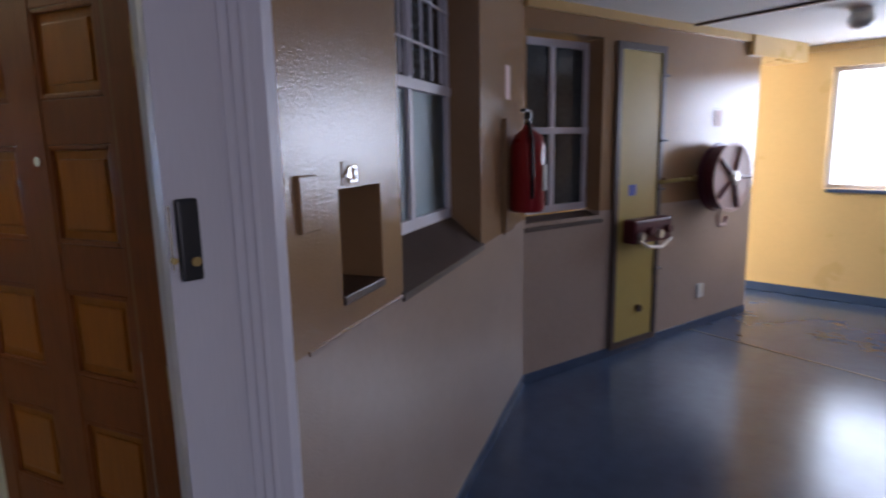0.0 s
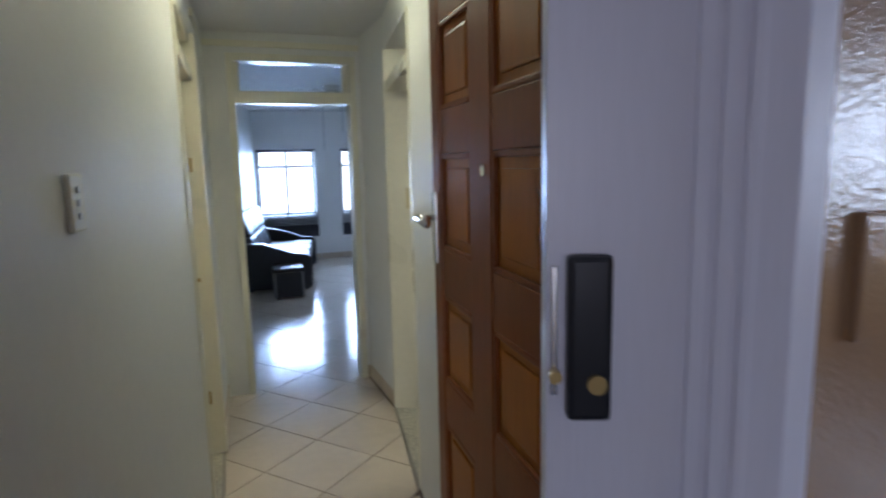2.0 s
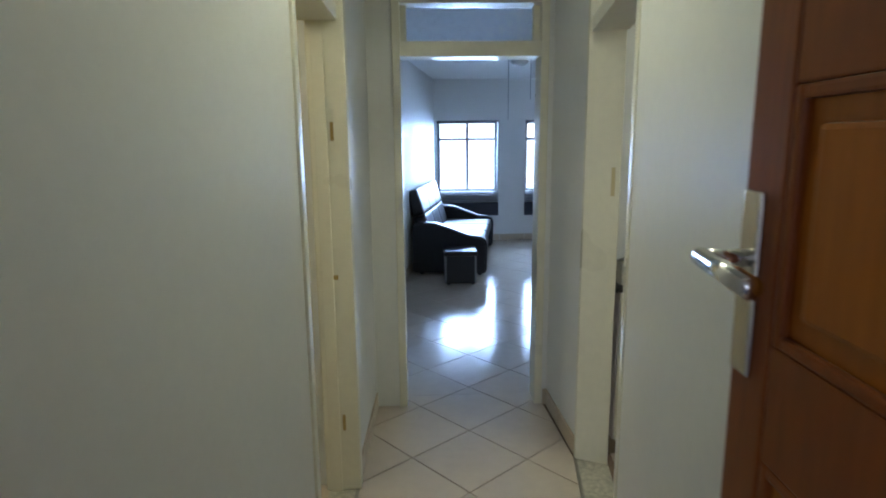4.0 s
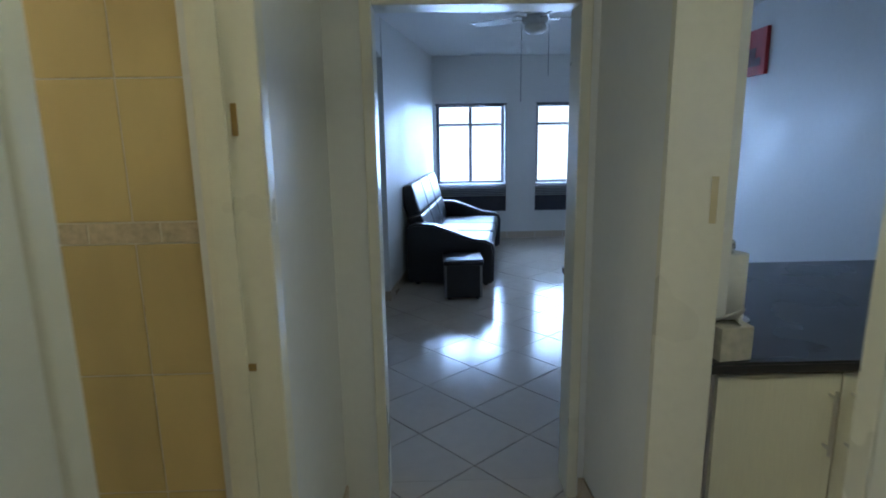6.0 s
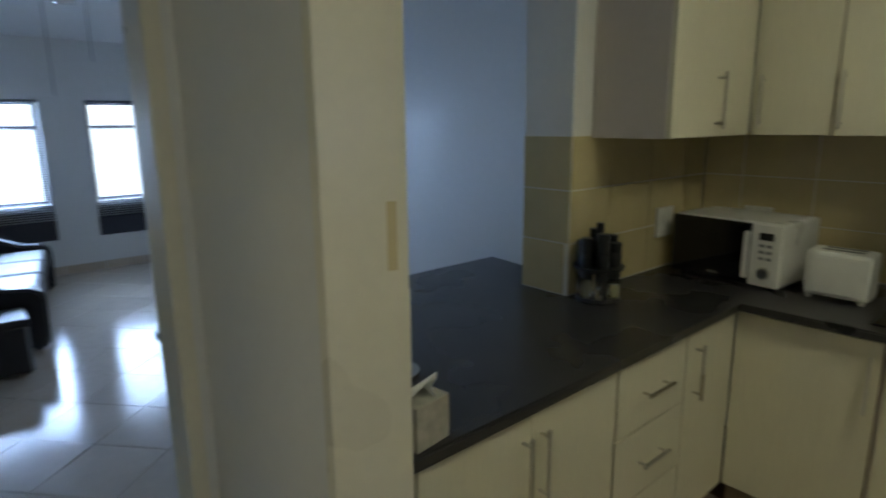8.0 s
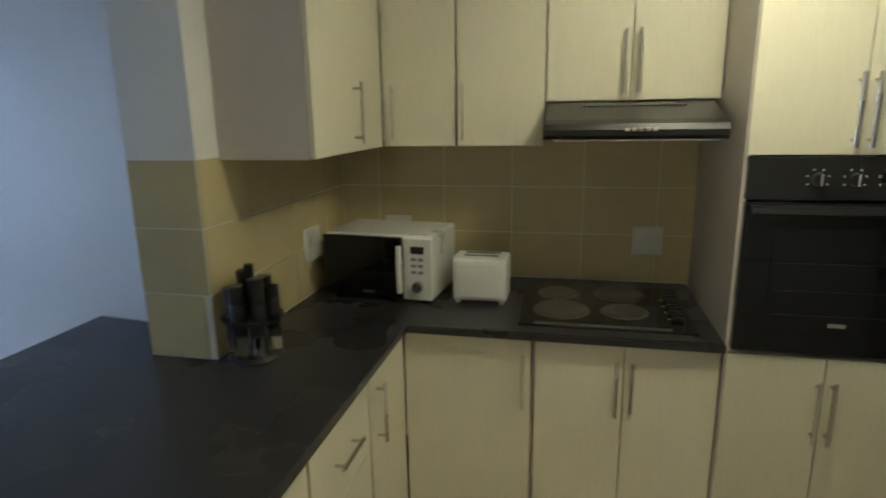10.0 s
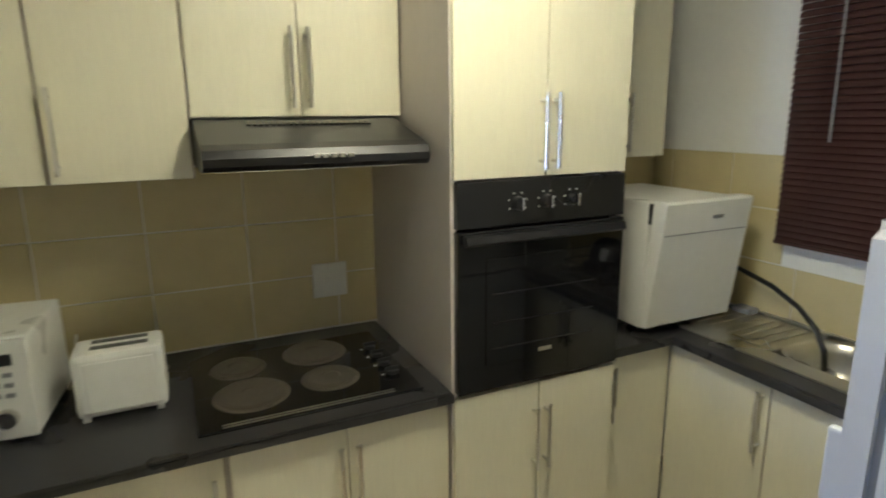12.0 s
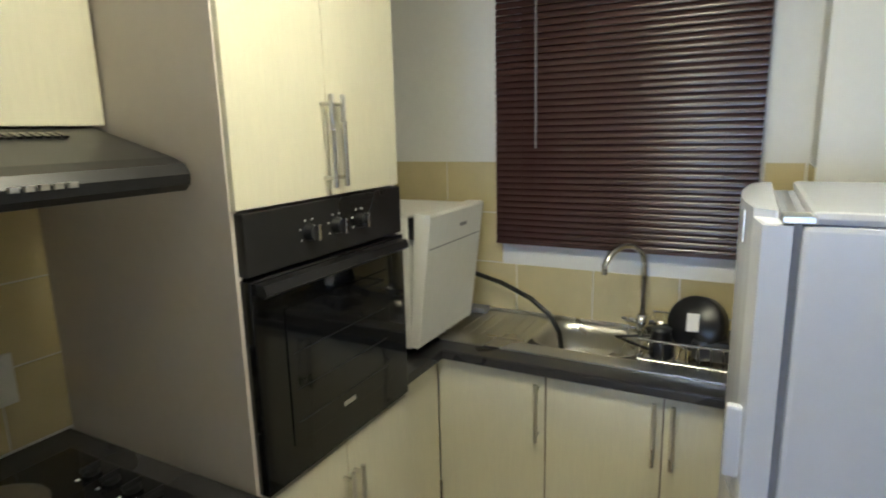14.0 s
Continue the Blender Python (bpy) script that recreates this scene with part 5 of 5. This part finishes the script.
for x in (-7.54, -7.28):
    for y in (0.96, 1.23):
        part("foot", rod((x, y, 0), (x, y, 0.022), 0.015, 8), M_BLACK, stl)

fan = thing("ceiling_fan", (-6.9, 1.66, 2.5), "white five-blade ceiling fan with a glass light bowl", "ceiling fan")
fc = Vector((-6.9, 1.66, 0))
part("canopy", add_lathe(bmesh.new(), fc + Vector((0, 0, 2.44)), [(0.06, 0), (0.09, 0.03), (0.10, 0.06)], 24), M_WHITE, fan, "", True)
part("motor", add_lathe(bmesh.new(), fc + Vector((0, 0, 2.37)), [(0.06, 0), (0.10, 0.015), (0.105, 0.05), (0.06, 0.075)], 24), M_WHITE, fan, "", True)
part("light_bowl", add_lathe(bmesh.new(), fc + Vector((0, 0, 2.295)), [(0.01, 0), (0.06, 0.01), (0.09, 0.04), (0.085, 0.075), (0.05, 0.08)], 24), M_WHITE, fan, "white glass light bowl", True)
for k in range(5):
    a = Matrix.Translation(fc + Vector((0, 0, 2.415))) @ Matrix.Rotation(k * math.tau / 5 + 0.35, 4, "Z")
    part("blade_arm", box((0.09, -0.018, -0.004), (0.20, 0.018, 0.004), 0.002, a), M_STEEL, fan)
    part("blade", box((0.18, -0.058, 0.004), (0.56, 0.058, 0.011), 0.002, a @ Matrix.Rotation(radians(10), 4, "X")), M_WHITE, fan)
for dy, z in ((-0.11, 1.78), (0.11, 1.98)):
    part("pull_chain", rod(fc + Vector((0, dy, z)), fc + Vector((0, dy, 2.38)), 0.003, 6), M_GREY, fan)

LN = wall_frame(LRB, LRA)
pic = thing("wall_picture", (-6.6, 3.36, 1.93), "small red canvas picture with a dark motif", "picture")
part("canvas", box((3.11, -0.03, 1.95), (3.66, 0.0, 2.30), 0.003, LN), M_CANVAS, pic)
part("motif", add_box(box((3.20, -0.032, 2.02), (3.58, -0.0295, 2.08), 0.001, LN), (3.30, -0.032, 2.08), (3.48, -0.0295, 2.16), 0.001, LN), M_DRED, pic, "dark abstract shape")

pf = setting("bedroom_door_frame", box((-7.27, -0.75, 0), (-7.25, -0.69, 2.2), 0.003), M_TRIM, "cream bedroom door frame with fanlight", "door frame")
for lo, hi in (((-7.27, 0.03, 0), (-7.25, 0.09, 2.2)), ((-7.27, -0.69, 1.88), (-7.25, 0.03, 1.95)), ((-7.27, -0.69, 2.15), (-7.25, 0.03, 2.2))):
    part("jamb", box(lo, hi, 0.003), M_TRIM, pf)

# ---- pieces: skirting, wall tiles, floor tiles ----
def tile_row(parent, name, m, s0, s1, z0, z1, step, thick, mat, gap=0.003, shift=0.0, front=-1, store={}):
    s = s0 - shift
    while s < s1 - 0.02:
        a, b = max(s, s0), min(s + step, s1)
        if b - a > 0.02:
            key = (name, mat.name, round(b - a, 3), round(z1 - z0, 3))
            if key not in store:
                bm = box((0, 0, 0), (b - a - gap, thick, z1 - z0 - gap), 0.0015)
                store[key] = to_mesh(name, bm, mat)
            t = new(name, store[key])
            t.parent = parent
            t.matrix_basis = m @ Matrix.Translation((a + gap / 2, -thick if front < 0 else 0, z0 + gap / 2))
        s += step


floor_ob = bpy.data.objects["floor"]
for wname, m, s0, s1 in (("wall_lounge_windows", wall_frame((-10.2, 4.0), (-10.2, 0.7)), 0.1, 3.12),):
    tile_row(bpy.data.objects[wname], "skirting_tile", m, s0, s1, 0, 0.10, 0.4, 0.010, M_SKIRT, 0.006, front=1)
ms = wall_frame(LLB, LLA)
tile_row(bpy.data.objects["wall_lounge_south"], "skirting_tile", ms @ Matrix.Diagonal((1, 1, 1, 1)), 0.0, 2.9, 0, 0.10, 0.4, 0.010, M_SKIRT, 0.006, front=-1)
tile_row(bpy.data.objects["wall_passage_west"], "skirting_tile", wall_frame((-7.26, 0.12), (-7.26, 0.41)), 0.0, 0.30, 0, 0.10, 0.4, 0.010, M_SKIRT, 0.006)
tile_row(bpy.data.objects["wall_pier"], "skirting_tile", wall_frame((-4.275, 1.43), (-3.68, 1.455)), 0.0, 0.59, 0, 0.10, 0.3, 0.010, M_SKIRT, 0.006)
tile_row(bpy.data.objects["wall_pier"], "skirting_tile", wall_frame((-4.275, 1.43), (-4.275, 1.40)), 0.0, 0.03, 0, 0.10, 0.3, 0.006, M_SKIRT, 0.004, front=1)
tile_row(bpy.data.objects["wall_hall_end_south"], "skirting_tile", wall_frame((-4.275, 0.40), (-3.50, 0.378)), 0.0, 0.77, 0, 0.10, 0.3, 0.010, M_SKIRT, 0.006, front=1)

TZ = [0.907, 1.12, 1.333, 1.545]
back_m = wall_frame((-4.12, 3.94), (-1.07, 3.94))
stub_m = Matrix(((0, 1, 0, -4.12), (1, 0, 0, 2.81), (0, 0, 1, 0), (0, 0, 0, 1)))
end_m = wall_frame((-4.36, 2.81), (-4.12, 2.81))
win_m = wall_frame((-1.07, 3.94), (-1.07, 1.2))
pier_m = wall_frame((-1.30, 2.17), (-1.07, 2.17)) @ Matrix.Diagonal((1, -1, 1, 1))
for k, (z0, z1) in enumerate(zip(TZ, TZ[1:])):
    tile_row(bpy.data.objects["wall_kitchen_back"], "tile", back_m, 0, 3.05, z0, z1, 0.32, 0.004, M_WTILE, 0.004, 0.13)
    tile_row(bpy.data.objects["wall_stub"], "tile", stub_m, 0, 1.12, z0, z1, 0.32, 0.004, M_WTILE, 0.004, 0.05, front=1)
    tile_row(bpy.data.objects["wall_stub"], "tile", end_m, 0, 0.24, z0, z1, 0.32, 0.004, M_WTILE, 0.004, 0.10 if k == 0 else 0.0)
    if z1 < 1.22:
        tile_row(bpy.data.objects["wall_kitchen_window"], "tile", win_m, 0, 1.77, z0, z1, 0.32, 0.004, M_WTILE, 0.004, 0.2)
    else:
        tile_row(bpy.data.objects["wall_kitchen_window"], "tile", win_m, 0, 0.70, z0, z1, 0.32, 0.004, M_WTILE, 0.004, 0.2)
        tile_row(bpy.data.objects["wall_kitchen_window"], "tile", win_m, 1.64, 1.77, z0, z1, 0.32, 0.004, M_WTILE, 0.004, 0.2)
    tile_row(bpy.data.objects["wall_kitchen_pier"], "tile", pier_m, 0, 0.23, z0, z1, 0.32, 0.004, M_WTILE, 0.004)

bath_m = Matrix(((0, 1, 0, -3.56), (1, 0, 0, -1.5), (0, 0, 1, 0), (0, 0, 0, 1)))
for z0, z1 in ((0.0, 0.21), (0.21, 0.575), (0.575, 0.94), (0.94, 1.312), (1.37, 1.735), (1.735, 2.10), (2.10, 2.465)):
    tile_row(bpy.data.objects["wall_bath_west"], "tile", bath_m, 0.5, 1.70, z0, z1, 0.25, 0.0015, M_BTILE, 0.004, front=1)
tile_row(bpy.data.objects["wall_bath_west"], "border_tile", bath_m, 0.5, 1.70, 1.312, 1.37, 0.19, 0.003, M_BAND, 0.005, 0.07, front=1)


def clip(poly, plan):
    """Keep the part of a convex outline inside a convex counter-clockwise plan."""
    for (ax, ay), (bx, by) in zip(plan, plan[1:] + plan[:1]):
        out = []
        for p, q in zip(poly, poly[1:] + poly[:1]):
            dp = (bx - ax) * (p[1] - ay) - (by - ay) * (p[0] - ax)
            dq = (bx - ax) * (q[1] - ay) - (by - ay) * (q[0] - ax)
            if dp >= 0:
                out.append(p)
            if dp * dq < 0:
                f = dp / (dp - dq)
                out.append((p[0] + f * (q[0] - p[0]), p[1] + f * (q[1] - p[1])))
        poly = out
        if len(poly) < 3:
            return []
    return poly


PLANS = ([(-4.43, 0.36), (-2.60, 0.385), (-2.60, 1.285), (-3.66, 1.44), (-4.43, 1.40)],
         [(-2.60, 0.33), (-0.82, 0.07), (-0.82, 1.06), (-2.60, 1.285)],
         [(-10.2, 0.86), (-7.27, 0.40), (-4.431, 0.40), (-4.431, 3.1), (-10.2, 3.92)],
         [(-7.26, -1.5), (-5.3, -1.5), (-5.3, 0.399), (-7.26, 0.399)],
         [(-3.73, 1.645), (-1.31, 1.4), (-1.31, 3.3), (-3.73, 3.3)])
side, gap = 0.411, 0.007
ux = Vector((math.cos(radians(41)), math.sin(radians(41))))
uy = Vector((-ux.y, ux.x))
o = Vector((-5.124, 1.016))
for plan in PLANS:
    for i in range(-18, 14):
        for j in range(-18, 18):
            c0 = o + side * (i * ux + j * uy)
            quad = [c0 + gap / 2 * (ux + uy), c0 + (side - gap / 2) * ux + gap / 2 * uy, c0 + (side - gap / 2) * (ux + uy), c0 + gap / 2 * ux + (side - gap / 2) * uy]
            poly = clip([tuple(v) for v in quad], plan)
            if len(poly) < 3:
                continue
            area = 0.5 * abs(sum(p[0] * q[1] - q[0] * p[1] for p, q in zip(poly, poly[1:] + poly[:1])))
            if area < 0.001:
                continue
            bm = add_prism(bmesh.new(), poly, -0.006, random.uniform(-0.0004, 0.0004))
            t = new("tile", to_mesh("tile", bm, M_TILE))
            t.parent = floor_ob

# ---- bright sky outside the windows ----
setting("backdrop", box((-12.62, -3.0, -2.0), (-12.6, 8.0, 6.0)), M_SKYGLOW, "bright overcast sky outside the lounge", "sky")
setting("backdrop_corridor", box((1.5, 2.0, -2.0), (8.5, 2.02, 6.0), m=WF), M_SKYGLOW, "bright sky outside the end window", "sky")
